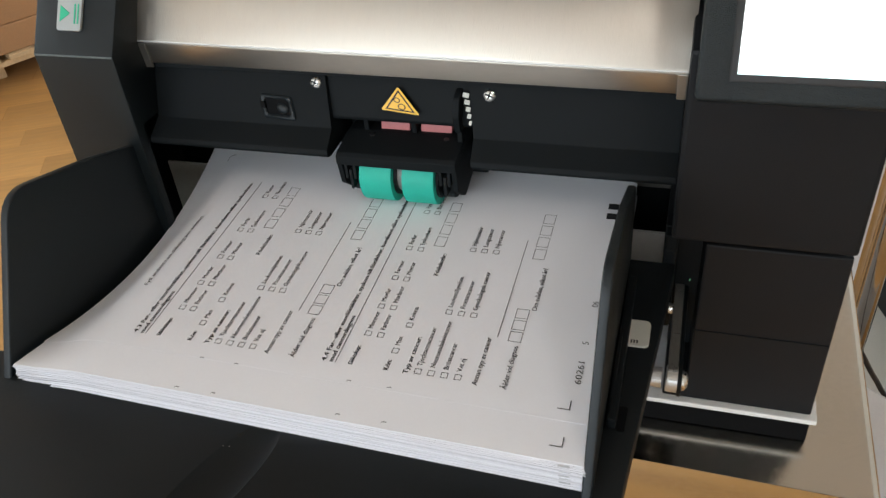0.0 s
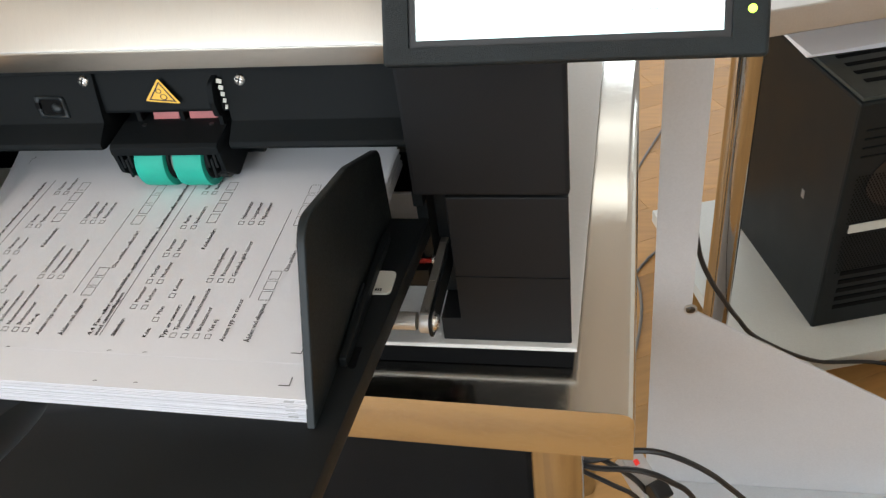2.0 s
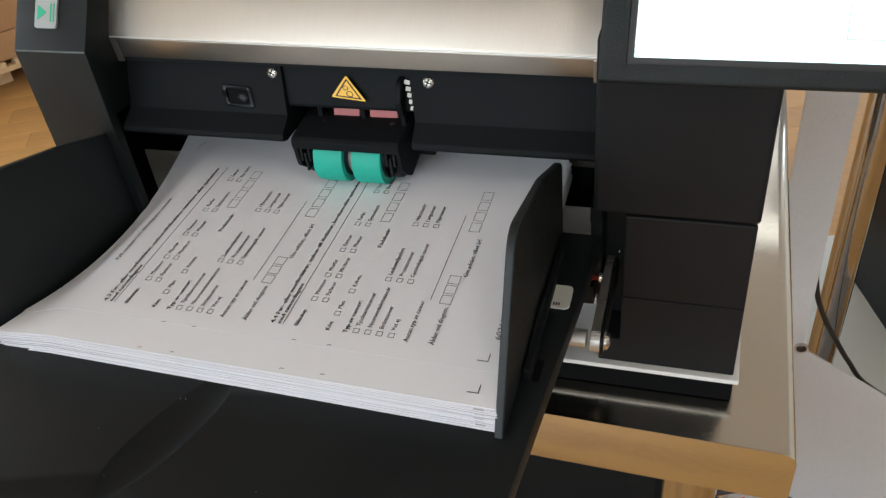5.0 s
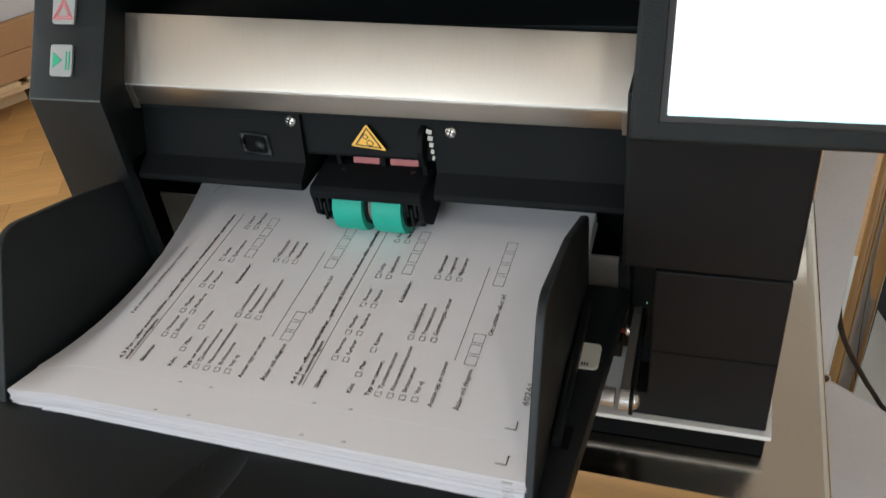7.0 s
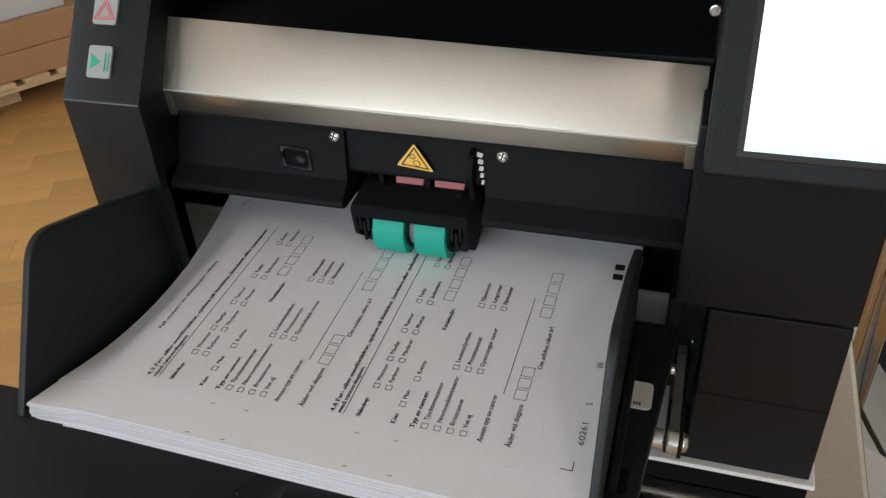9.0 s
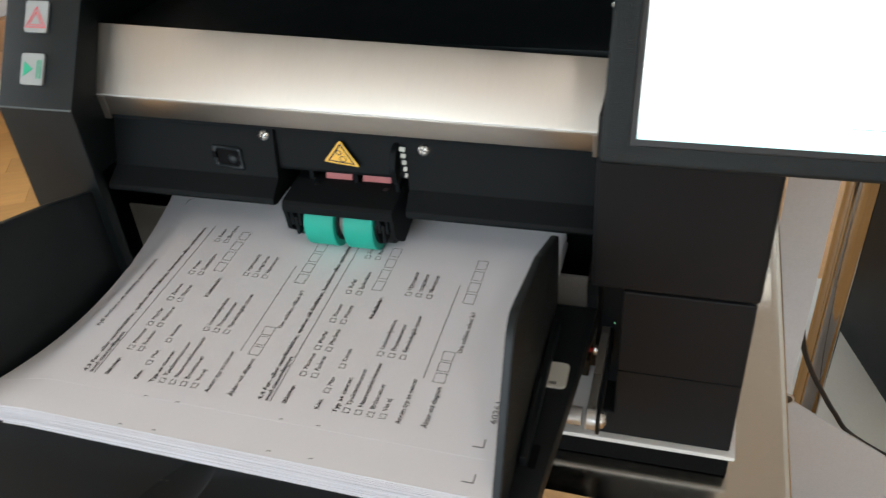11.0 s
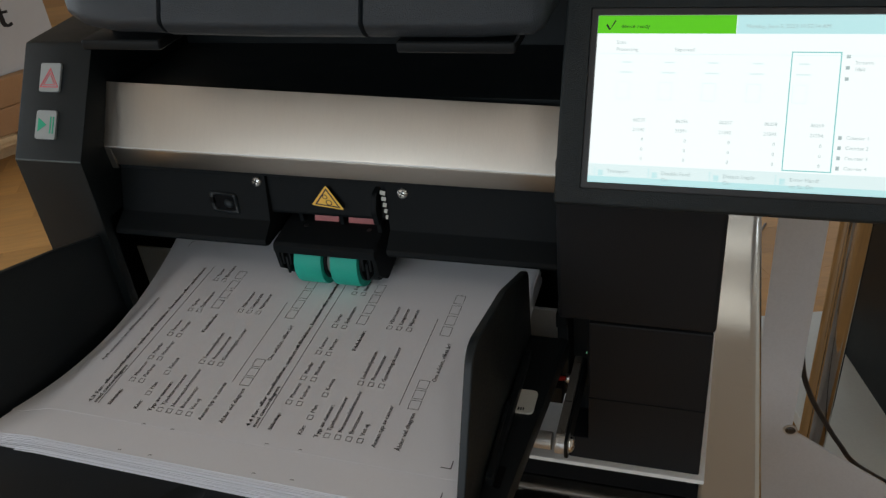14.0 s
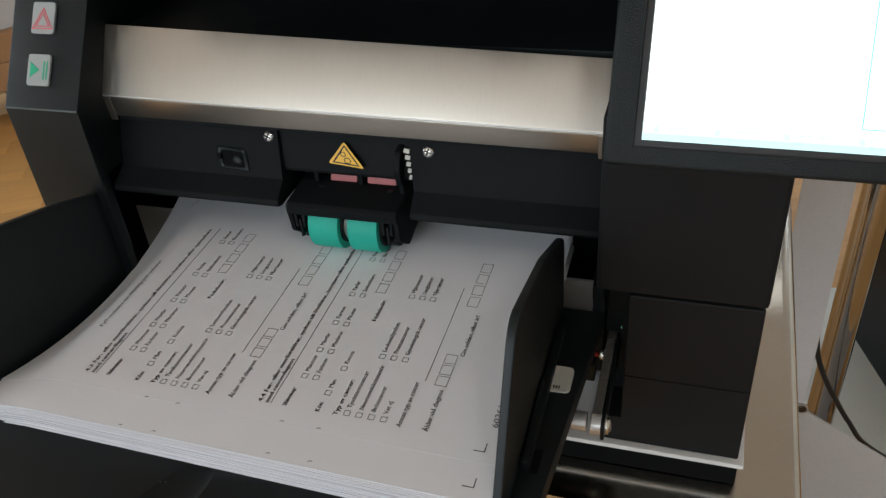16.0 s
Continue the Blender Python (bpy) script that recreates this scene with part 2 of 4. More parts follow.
def hose(points, r, segments=8, steps=8):
    """A bent round cable through the points."""
    pts = [Vector(p) for p in points]
    path = []
    for i in range(len(pts) - 1):
        p0, p1, p2, p3 = pts[max(i - 1, 0)], pts[i], pts[i + 1], pts[min(i + 2, len(pts) - 1)]
        for k in range(steps):
            t = k / steps
            path.append(0.5 * (2 * p1 + (p2 - p0) * t + (2 * p0 - 5 * p1 + 4 * p2 - p3) * t * t + (3 * p1 - p0 - 3 * p2 + p3) * t ** 3))
    path.append(pts[-1])
    bm = bmesh.new()
    rings = []
    for i, p in enumerate(path):
        d = (path[min(i + 1, len(path) - 1)] - path[max(i - 1, 0)]).normalized()
        u = d.orthogonal().normalized() if i == 0 else (u - d * u.dot(d)).normalized()
        w = d.cross(u)
        rings.append([bm.verts.new(p + r * (math.cos(a) * u + math.sin(a) * w)) for a in (2 * math.pi * k / segments for k in range(segments))])
    for r0, r1 in zip(rings, rings[1:]):
        for k in range(segments):
            bm.faces.new((r0[k], r0[(k + 1) % segments], r1[(k + 1) % segments], r1[k]))
    bm.faces.new(rings[0])
    bm.faces.new(list(reversed(rings[-1])))
    return bm


def add(bm, other):
    """Joins another bmesh into the first."""
    me = bpy.data.meshes.new("tmp")
    other.to_mesh(me)
    other.free()
    bm.from_mesh(me)
    bpy.data.meshes.remove(me)
    return bm


def weld(bm):
    bmesh.ops.remove_doubles(bm, verts=bm.verts, dist=1e-6)
    return bm


# ---- room ----
X0, X1, Y0, Y1, TOP = -5.2, 2.8, -3.0, 4.6, 1.75


def setting(name, bm, mat, label, category):
    return tagged(part(name, bm, mat), label, category, kind="structure")


def wall_with_window(name, axis, at, thick, a0, a1, w0, w1, z0, z1, label):
    """A wall with one opening: axis is the one that it stands across."""
    bm = bmesh.new()
    for a, b, lo, hi in ((a0, w0, FLOOR_Z, TOP), (w1, a1, FLOOR_Z, TOP), (w0, w1, FLOOR_Z, z0), (w0, w1, z1, TOP)):
        if axis == "y":
            add(bm, box(a, b, at, at + thick, lo, hi, 0))
        else:
            add(bm, box(at, at + thick, a, b, lo, hi, 0))
    return setting(name, bm, WALL, label, "wall")


wall_with_window("wall_north", "y", Y1, 0.25, X0 - 0.25, X1 + 0.25, -0.4, 2.4, 0.0, 1.5, "white painted wall with a wide window")
wall_with_window("wall_west", "x", X0 - 0.25, 0.25, Y0, Y1, -1.4, 1.6, 0.0, 1.5, "white painted wall with a window")
wall_with_window("wall_south", "y", Y0 - 0.25, 0.25, X0 - 0.25, X1 + 0.25, -2.6, 0.2, 0.1, 1.6, "white painted wall with a window")
setting("wall_east", box(X1, X1 + 0.25, Y0, Y1, FLOOR_Z, TOP, 0), WALL, "plain white painted wall", "wall")
setting("ceiling", box(X0 - 0.25, X1 + 0.25, Y0 - 0.25, Y1 + 0.25, TOP, TOP + 0.2, 0), WALL, "plain white ceiling", "ceiling")


def window(name, m, w, h):
    """A window of two lights in its own frame; m puts its lower middle, facing -y."""
    ob = thing(name, "white framed window letting in daylight", "window", kind="structure")
    for i, (a, b, lo, hi) in enumerate(((-w / 2, w / 2, 0, 0.06), (-w / 2, w / 2, h - 0.06, h), (-w / 2, -w / 2 + 0.06, 0.06, h - 0.06),
                                        (w / 2 - 0.06, w / 2, 0.06, h - 0.06), (-0.04, 0.04, 0.06, h - 0.06))):
        part("window_frame", box(a, b, -0.04, 0.04, lo, hi, 0.004, m), WHITE_PAINT, ob)
    return ob


window("window_1", pose(1.0, Y1 + 0.12, 0.0), 2.8, 1.5)
window("window_2", pose(X0 - 0.12, 0.1, 0.0, 0, 0, 90), 3.0, 1.5)
window("window_3", pose(-1.2, Y0 - 0.12, 0.1), 2.8, 1.5)



def ceiling_light(x, y, w, d, diffuser):
    ob = thing("ceiling_light", "lit rectangular ceiling light with a white frame", "light", (x, y, TOP), "ceiling lights")
    for a, b, e, f in ((-w - 0.02, w + 0.02, -d - 0.02, -d), (-w - 0.02, w + 0.02, d, d + 0.02), (-w - 0.02, -w, -d, d), (w, w + 0.02, -d, d)):
        part("frame", box(x + a, x + b, y + e, y + f, TOP - 0.05, TOP, 0.002), WHITE_PAINT, ob)
    part("diffuser", box(x - w, x + w, y - d, y + d, TOP - 0.042, TOP - 0.004, 0), diffuser, ob, "lit white diffuser")


ceiling_light(0.2, 2.38, 0.30, 0.22, CEILING_LAMP)
ceiling_light(0.2, 3.35, 0.30, 0.22, CEILING_LAMP)
ceiling_light(0.66, -1.25, 0.13, 0.13, SPOT_LAMP)

# ---- scanner ----
scanner = thing("document_scanner", "black document scanner with brushed steel cover on a steel table", "scanner", (-0.2, 0.2, 0.0))
SX0, SX1 = -0.463, 0.0

# base plate and feet
base = part("base_plate", extrude_poly([(-0.452, -0.004), (0.0035, -0.004), (0.0175, 0.52), (-0.438, 0.52)], "z", 0.0000, 0.0035, 0.0008), BASE_WHITE, scanner, "white painted base plate")
# added black block stands in for the shade in the gap above the table
part("gap_shade_filler", extrude_poly([(-0.448, -0.0015), (0.0005, -0.0015), (0.0145, 0.50), (-0.434, 0.50)], "z", -0.0175, -0.0003, 0.0008), HOLLOW_SHADE, scanner, "black filler added for the shade under the base plate")
for fx in (-0.42, -0.03):
    for fy in (0.05, 0.46):
        part("foot", tube((fx, fy, -0.0185), (fx, fy, 0.0000), 0.016, 20, 0.002), PLASTIC, scanner, "black rubber foot")

# right-hand covers, narrowing towards the back
def tapered(bm):
    for v in bm.verts:
        if v.co.x > -0.03 and v.co.y > 0.1:
            v.co.x -= 0.045
    return bm


upper_cover = part("upper_cover", tapered(box(-0.091, 0.001, -0.002, 0.50, 0.1245, 0.232, 0.0025)), COVER, scanner)
lower_cover = part("lower_cover", tapered(extrude_poly([(-0.0725, 0.122), (0.0, 0.122), (0.0, 0.004), (-0.086, 0.004), (-0.086, 0.024), (-0.0725, 0.024)],
                                                       "y", 0.0, 0.45, 0.0012)), COVER, scanner)
part("cover_joint", box(-0.0722, -0.0002, -0.0006, 0.0006, 0.0605, 0.0609, 0), PLASTIC, scanner, "thin joint between the covers")
part("slot_back", box(-0.0865, -0.0728, 0.028, 0.032, 0.024, 0.124, 0), PLASTIC, scanner, "dark slot behind the lift arm")
part("inner_column", box(-0.094, -0.0868, 0.012, 0.45, 0.05, 0.1235, 0.001), PLASTIC, scanner)

# left cheek with its bent front
cheek_profile = [(0.0, 0.0036), (0.0, 0.2125), (0.046, 0.2785), (0.30, 0.29), (0.50, 0.29), (0.50, 0.165), (0.008, 0.165), (0.008, 0.0036)]
cheek = smooth(part("left_cheek", extrude_poly(rounded(cheek_profile, [0, 0.002, 0.004, 0, 0, 0, 0, 0], 3), "x", -0.4635, -0.409, 0.0012), POWDER, scanner, "black powder-coated side cheek"))
# thin pale strip: the bend's highlight put in as colour
smooth(part("bend_edge_highlight", tube((-0.4630, 0.00045, 0.2122), (-0.4095, 0.00045, 0.2122), 0.0007, 10), EDGE_HIGHLIGHT, cheek, "pale highlight painted along the bend"))
part("cheek_wall", box(-0.4635, -0.4600, 0.0081, 0.50, 0.0036, 0.1648, 0.0005), POWDER, cheek)
slope = math.atan2(0.046, 0.066)
cheek_m = Matrix.Translation((-0.4385, 0.0, 0.2125)) @ pose(0, 0, 0, -math.degrees(slope))


def flat_shape(points, m, depth=0.0003):
    """A thin raised shape drawn in the plane x, z of m, facing -y."""
    bm = extrude_poly(points, "y", -depth, 0.0, 0)
    bmesh.ops.transform(bm, matrix=m, verts=bm.verts)
    return bm


def triangle_ring(cx, cz, r, w):
    """Three bars round a triangle that points up."""
    pts = [(cx + r * math.cos(a), cz + r * math.sin(a)) for a in (math.pi / 2, math.pi * 7 / 6, math.pi * 11 / 6)]
    inner = [(cx + (r - 2 * w) * math.cos(a), cz + (r - 2 * w) * math.sin(a)) for a in (math.pi / 2, math.pi * 7 / 6, math.pi * 11 / 6)]
    return [[pts[i], pts[(i + 1) % 3], inner[(i + 1) % 3], inner[i]] for i in range(3)]


for h, kind in ((0.0240, "start"), (0.0562, "stop")):
    m = cheek_m @ Matrix.Translation((0, 0, h))
    cap = rounded([(-0.0083, -0.0098), (0.0083, -0.0098), (0.0083, 0.0098), (-0.0083, 0.0098)], [0.002] * 4, 4)
    bm = extrude_poly(cap, "y", -0.002, 0.0, 0.0005)
    bmesh.ops.transform(bm, matrix=m, verts=bm.verts)
    button = part("button", bm, BUTTON, cheek, "pale " + kind + " button")
    front = m @ Matrix.Translation((0, -0.002, 0))
    if kind == "start":
        part("symbol", flat_shape([(-0.0060, 0.0047), (-0.0060, -0.0047), (0.0008, 0.0)], front), GREEN_PRINT, button, "green arrow")
        for k in range(2):
            part("symbol", flat_shape([(0.0036 + 0.0022 * k, -0.0058), (0.0045 + 0.0022 * k, -0.0058), (0.0045 + 0.0022 * k, 0.0056), (0.0036 + 0.0022 * k, 0.0056)], front), GREEN_PRINT, button, "green bar")
    else:
        for r, w in ((0.0088, 0.0006), (0.0058, 0.0005)):
            bm = bmesh.new()
            for quad in triangle_ring(0, -0.0025, r, w):
                add(bm, flat_shape(quad, front))
            part("symbol", weld(bm), RED_PRINT, button, "red triangle")

# brushed steel cover plate with a bent lower lip
def drooped(bm):
    """The cover sinks a little towards the display."""
    for v in bm.verts:
        run = v.co.x + 0.41
        v.co.z -= (0.029 if v.co.z > 0.24 else 0.013 if v.co.z > 0.205 else 0.008) * run
    return bm


plate_profile = [(0.0256, 0.2119), (0.0262, 0.2135), (0.048, 0.2505), (0.0495, 0.2498), (0.0282, 0.2125), (0.0272, 0.2112)]
steel_cover = smooth(part("steel_cover", drooped(extrude_poly(plate_profile, "x", -0.4095, -0.0895, 0.0003)), BRUSHED, scanner, "brushed stainless steel cover plate"), 50)
lip_profile = [(0.0275, 0.1975), (0.0255, 0.2105), (0.02555, 0.2116), (0.0271, 0.2110), (0.0272, 0.2103), (0.029, 0.1977)]
smooth(part("cover_lip", drooped(extrude_poly(lip_profile, "x", -0.4040, -0.0915, 0.0003)), LIP_STEEL, steel_cover, "satin steel lower lip"), 50)
for x in (-0.4070, -0.0935):
    part("lip_ear", drooped(extrude_poly([(0.0270, 0.1945), (0.0254, 0.2105), (0.0270, 0.2105), (0.0286, 0.1945)], "x", x - 0.0025, x + 0.0025, 0.0003)), LIP_STEEL, steel_cover)
# strip of paler satin steel puts the bend's bright highlight into the colour
smooth(part("plate_bend_highlight", tube((-0.4093, 0.0264, 0.2119), (-0.0897, 0.0264, 0.20774), 0.0009, 12), POST_STEEL, scanner, "bent edge of the steel cover, its highlight put in as paler steel"))
part("plate_edge", box(-0.404, -0.095, 0.0292, 0.032, 0.1940, 0.1985, 0.0003), PLASTIC, scanner)
# dark recess above the plate, with the hood over it
part("recess_back", box(-0.41, -0.088, 0.15, 0.16, 0.2, 0.37, 0), POWDER, scanner)
part("recess_floor", box(-0.41, -0.088, 0.055, 0.15, 0.235, 0.2425, 0), POWDER, scanner)
def swept(profile, stations):
    """A hood piece: one outline in y, z carried along x; stations: x, set-back and rise of the outline."""
    bm = bmesh.new()
    rings = [[bm.verts.new((x, y + dy, z + dz * max(0.0, (0.376 - z) / 0.078))) for y, z in profile] for x, dy, dz in stations]
    for r0, r1 in zip(rings, rings[1:]):
        for k in range(len(profile)):
            j = (k + 1) % len(profile)
            bm.faces.new((r0[k], r0[j], r1[j], r1[k]))
    bm.faces.new(rings[0])
    bm.faces.new(rings[-1])
    return bm


def hood_outline(drop):
    return rounded([(0.001, 0.3005 - drop), (-0.004, 0.307 - drop), (0.022, 0.362), (0.16, 0.377), (0.16, 0.320), (0.05, 0.320), (0.045, 0.2985 - drop), (0.006, 0.2978 - drop)],
                   [0.003, 0.006, 0.012, 0, 0, 0, 0, 0.003], 4)


hood = smooth(part("hood", swept(hood_outline(0.0), [(-0.3145, 0.002, 0.0015), (-0.3132, 0, 0), (-0.2500, -0.001, -0.0008), (-0.1930, 0, -0.0012), (-0.1918, 0.002, 0.0003)]),
                   HOOD_COAT_LIT, scanner, "textured black upper cover"), 40)
smooth(part("hood_side", swept(hood_outline(-0.0008), [(-0.3975, 0.050, 0.030), (-0.3950, 0.030, 0.021), (-0.3900, 0.017, 0.0125), (-0.3820, 0.008, 0.0060), (-0.3700, 0.003, 0.0026),
                                                       (-0.3500, 0.0005, 0.0006), (-0.3162, 0, 0), (-0.3152, 0.002, 0.0015)]), HOOD_COAT_LIT, scanner), 40)
smooth(part("hood_side", swept(hood_outline(0.0012), [(-0.1911, 0.002, 0.0015), (-0.1900, 0, 0), (-0.1300, 0.0005, 0.0), (-0.1020, 0.002, 0.0012), (-0.0965, 0.005, 0.004), (-0.0935, 0.012, 0.010)]),
            HOOD_COAT_LIT, scanner), 40)
for a, b in ((-0.3800, -0.3245), (-0.1765, -0.1110)):
    smooth(part("finger_tab", box(a, b, 0.004, 0.03, 0.2885, 0.2950, 0.002, None, 3), PLASTIC, scanner))
    part("tab_stem", box(a + 0.012, b - 0.012, 0.020, 0.030, 0.2945, 0.3010, 0.001), PLASTIC, scanner)
part("screw", tube((-0.0905, 0.0725, 0.2615), (-0.0905, 0.0765, 0.2615), 0.0032, 16, 0.0006), SCREW, scanner, "small zinc screw")

# feed panel under the plate: left and right wings, set-back middle
wing = [(0.036, 0.199), (0.0222, 0.1635), (0.0095, 0.156), (0.0082, 0.1535), (0.0092, 0.1515), (0.013, 0.1505), (0.05, 0.152), (0.05, 0.199)]
for x0, x1 in ((-0.4085, -0.2885), (-0.2020, -0.0915)):
    bm = extrude_poly(wing, "x", x0, x1, 0.0006)
    for v in bm.verts:
        if x0 < -0.35 and v.co.x > -0.30 or x0 > -0.35 and v.co.x < -0.19:
            v.co.x -= (v.co.z - 0.1505) * 0.13
    smooth(part("feed_panel", bm, PLASTIC_GREY, scanner, "dark grey feed panel"), 30)
part("feed_panel_middle", extrude_poly([(0.0385, 0.199), (0.0285, 0.1685), (0.029, 0.1665), (0.06, 0.1665), (0.06, 0.199)], "x", -0.2960, -0.2060, 0.0006), PLASTIC_GREY, scanner)
part("feed_recess", box(-0.2900, -0.2050, 0.056, 0.06, 0.12, 0.166, 0), PLASTIC, scanner)
lean = math.degrees(math.atan2(0.036 - 0.0222, 0.199 - 0.1635))


def on_panel(x, z, out=0.0):
    """A frame on the leaning feed panel, facing -y."""
    y = 0.0222 + (z - 0.1635) * (0.036 - 0.0222) / (0.199 - 0.1635)
    return Matrix.Translation((x, y, z)) @ pose(0, 0, 0, -lean) @ Matrix.Translation((0, -out, 0))


for x, z in ((-0.2998, 0.1880), (-0.1952, 0.1862)):
    m = on_panel(x, z)
    bm = bmesh.new()
    bmesh.ops.create_uvsphere(bm, u_segments=18, v_segments=8, radius=0.0036)
    bmesh.ops.transform(bm, matrix=m @ Matrix.Diagonal((1, 0.45, 1, 1)), verts=bm.verts)
    screw = smooth(part("screw", bm, SCREW, scanner, "round zinc cross-head screw"))
    for a in (20, 110):
        part("cross_slot", box(-0.0022, 0.0022, -0.0018, -0.0012, -0.0004, 0.0004, 0, m @ pose(0, 0, 0, 0, a, 0)), PLASTIC, screw)

m = on_panel(-0.3245, 0.1735) @ pose(0, 0, 0, 0, 3, 0) @ Matrix(((1, 0, -0.28, 0), (0, 1, 0, 0), (0, 0, 1, 0), (0, 0, 0, 1)))
outer = rounded([(-0.0105, -0.0070), (0.0105, -0.0070), (0.0105, 0.0070), (-0.0105, 0.0070)], [0.0022] * 4, 4)
inner = rounded([(-0.0080, -0.0046), (0.0080, -0.0046), (0.0080, 0.0046), (-0.0080, 0.0046)], [0.0018] * 4, 4)
mid = rounded([(-0.0093, -0.0058), (0.0093, -0.0058), (0.0093, 0.0058), (-0.0093, 0.0058)], [0.0020] * 4, 4)
bm = bmesh.new()
loops = [[bm.verts.new(m @ Vector((x, y, z))) for x, z in line] for line, y in ((outer, 0.0003), (outer, -0.0009), (mid, -0.0017), (inner, -0.0010), (inner, 0.0003))]
for r0, r1 in zip(loops, loops[1:]):
    for k in range(len(r0)):
        j = (k + 1) % len(r0)
        bm.faces.new((r0[k], r0[j], r1[j], r1[k]))
latch = smooth(part("latch", bm, LIT_PLASTIC, scanner, "small moulded latch"), 60)
# flat near-black shapes stand in for the shade inside the latch
part("latch_well", flat_shape(inner, m, 0.0002), HOLLOW_SHADE, latch)
part("latch_gap", flat_shape([(-0.0108, -0.0012), (-0.0078, -0.0012), (-0.0078, 0.0026), (-0.0108, 0.0026)], m, 0.0019), HOLLOW_SHADE, latch)
knob = bmesh.new()
bmesh.ops.create_uvsphere(knob, u_segments=16, v_segments=8, radius=0.0030)
bmesh.ops.transform(knob, matrix=m @ Matrix.Translation((0.0028, -0.0002, -0.0006)) @ Matrix.Diagonal((1.25, 0.5, 1, 1)), verts=knob.verts)
smooth(part("latch_tongue", knob, LIT_PLASTIC, latch))

# warning label
m = on_panel(-0.2478, 0.1802, 0.0002) @ pose(0, 0, 0, 0, 5, 0) @ Matrix(((1, 0, -0.16, 0), (0, 1, 0, 0), (0, 0, 0.74, 0), (0, 0, 0, 1)))
label = part("warning_label", flat_shape(rounded([(-0.0118, -0.0078), (0.0118, -0.0078), (0.0, 0.0115)], [0.0009] * 3, 3), m), YELLOW, scanner, "yellow triangular warning label")
front = m @ Matrix.Translation((0, -0.0003, 0))
bm = bmesh.new()
for quad in triangle_ring(0, -0.0014, 0.0104, 0.0009):
    add(bm, flat_shape(quad, front, 0.0001))
part("symbol", weld(bm), INK, label, "black triangle outline")
for cx, cz, r in ((-0.0014, 0.0012, 0.0020), (0.0012, -0.0034, 0.0024)):
    bm = bmesh.new()
    for k in range(14):
        a, b = 2 * math.pi * k / 14, 2 * math.pi * (k + 1) / 14
        add(bm, flat_shape([(cx + r * math.cos(a), cz + r * math.sin(a)), (cx + r * math.cos(b), cz + r * math.sin(b)),
                            (cx + (r - 0.0006) * math.cos(b), cz + (r - 0.0006) * math.sin(b)), (cx + (r - 0.0006) * math.cos(a), cz + (r - 0.0006) * math.sin(a))], front, 0.0001))
    part("symbol", weld(bm), INK, label, "black roller drawing")
# white gauge marks and lever beside the label
for k in range(5):
    m = on_panel(-0.2086 + 0.0008 * k, 0.1858 - 0.0036 * k, 0.0004)
    w = 0.0036 - 0.0005 * k
    part("gauge_mark", flat_shape([(-w / 2, -0.0013), (w / 2, -0.0013), (w / 2, 0.0013), (-w / 2, 0.0013)], m @ pose(0, 0, 0, 0, 10, 0)), WHITE_LABEL, scanner, "white gauge mark")
lever = rounded([(0.0240, 0.1650), (0.0215, 0.1760), (0.0260, 0.1870), (0.0400, 0.1885), (0.0450, 0.1650)], [0.002, 0.006, 0.006, 0, 0], 6)
smooth(part("gauge_lever", extrude_poly(lever, "x", -0.2150, -0.2112, 0.0007), PLASTIC_GREY, scanner, "rounded black gauge lever"), 40)
part("lever_stem", box(-0.2142, -0.2112, 0.026, 0.040, 0.158, 0.1648, 0.0006), PLASTIC_GREY, scanner)

# pull-in head with two teal rollers
head = part("feed_head", extrude_poly([(0.009, 0.1525), (0.0115, 0.1545), (0.034, 0.1575), (0.050, 0.1575), (0.056, 0.136), (0.046, 0.131), (0.044, 0.148), (0.0115, 0.148), (0.009, 0.147)],
                                      "x", -0.2845, -0.2115, 0.0008), PLASTIC_GREY, scanner, "dark grey feed head")
for x0, x1 in ((-0.2845, -0.2815), (-0.2145, -0.2115)):
    part("head_side", extrude_poly(rounded([(0.0095, 0.150), (0.050, 0.152), (0.05, 0.128), (0.026, 0.1215), (0.012, 0.133)], [0.001, 0, 0.004, 0.006, 0.004], 4), "x", x0, x1, 0.0005), PLASTIC_GREY, head)
AX_Y, AX_Z = 0.0265, 0.1352
for x0, x1 in ((-0.2815, -0.2725), (-0.2235, -0.2145)):
    for a, lo, hi in ((x0 + 0.001, 0.137, 0.149), (x1 - 0.0028, 0.137, 0.149), (x0 + 0.0036, 0.130, 0.143)):
        part("clip", box(a, a + 0.0018, 0.0105, 0.02, lo, hi, 0.0004), PLASTIC, head)
    part("clip_bearing", tube((x0 + 0.001, AX_Y, 0.131), (x1 - 0.001, AX_Y, 0.131), 0.0095, 20, 0.001), PLASTIC, head)
part("shaft", tube((-0.283, AX_Y, AX_Z), (-0.213, AX_Y, AX_Z), 0.006, 20), CABLE, head)
part("shaft_collar", tube((-0.2515, AX_Y, AX_Z), (-0.2450, AX_Y, AX_Z), 0.0115, 24, 0.001), GREY_CABLE, head, "dark grey hub")
for x0, x1 in ((-0.2715, -0.2515), (-0.2450, -0.2255)):
    roller = smooth(part("roller", tube((x0, AX_Y, AX_Z), (x1, AX_Y, AX_Z), 0.0182, 48, 0.0008), TEAL, head, "teal rubber feed roller"))
    part("roller_hub", tube((x0 + 0.001, AX_Y, AX_Z), (x1 + 0.0016, AX_Y, AX_Z), 0.0140, 24, 0.0005), PLASTIC, roller)
for x in (-0.268, -0.222):
    part("screw_hole", tube((x, 0.03, 0.1560), (x, 0.03, 0.1574), 0.0017, 12), CABLE, head)
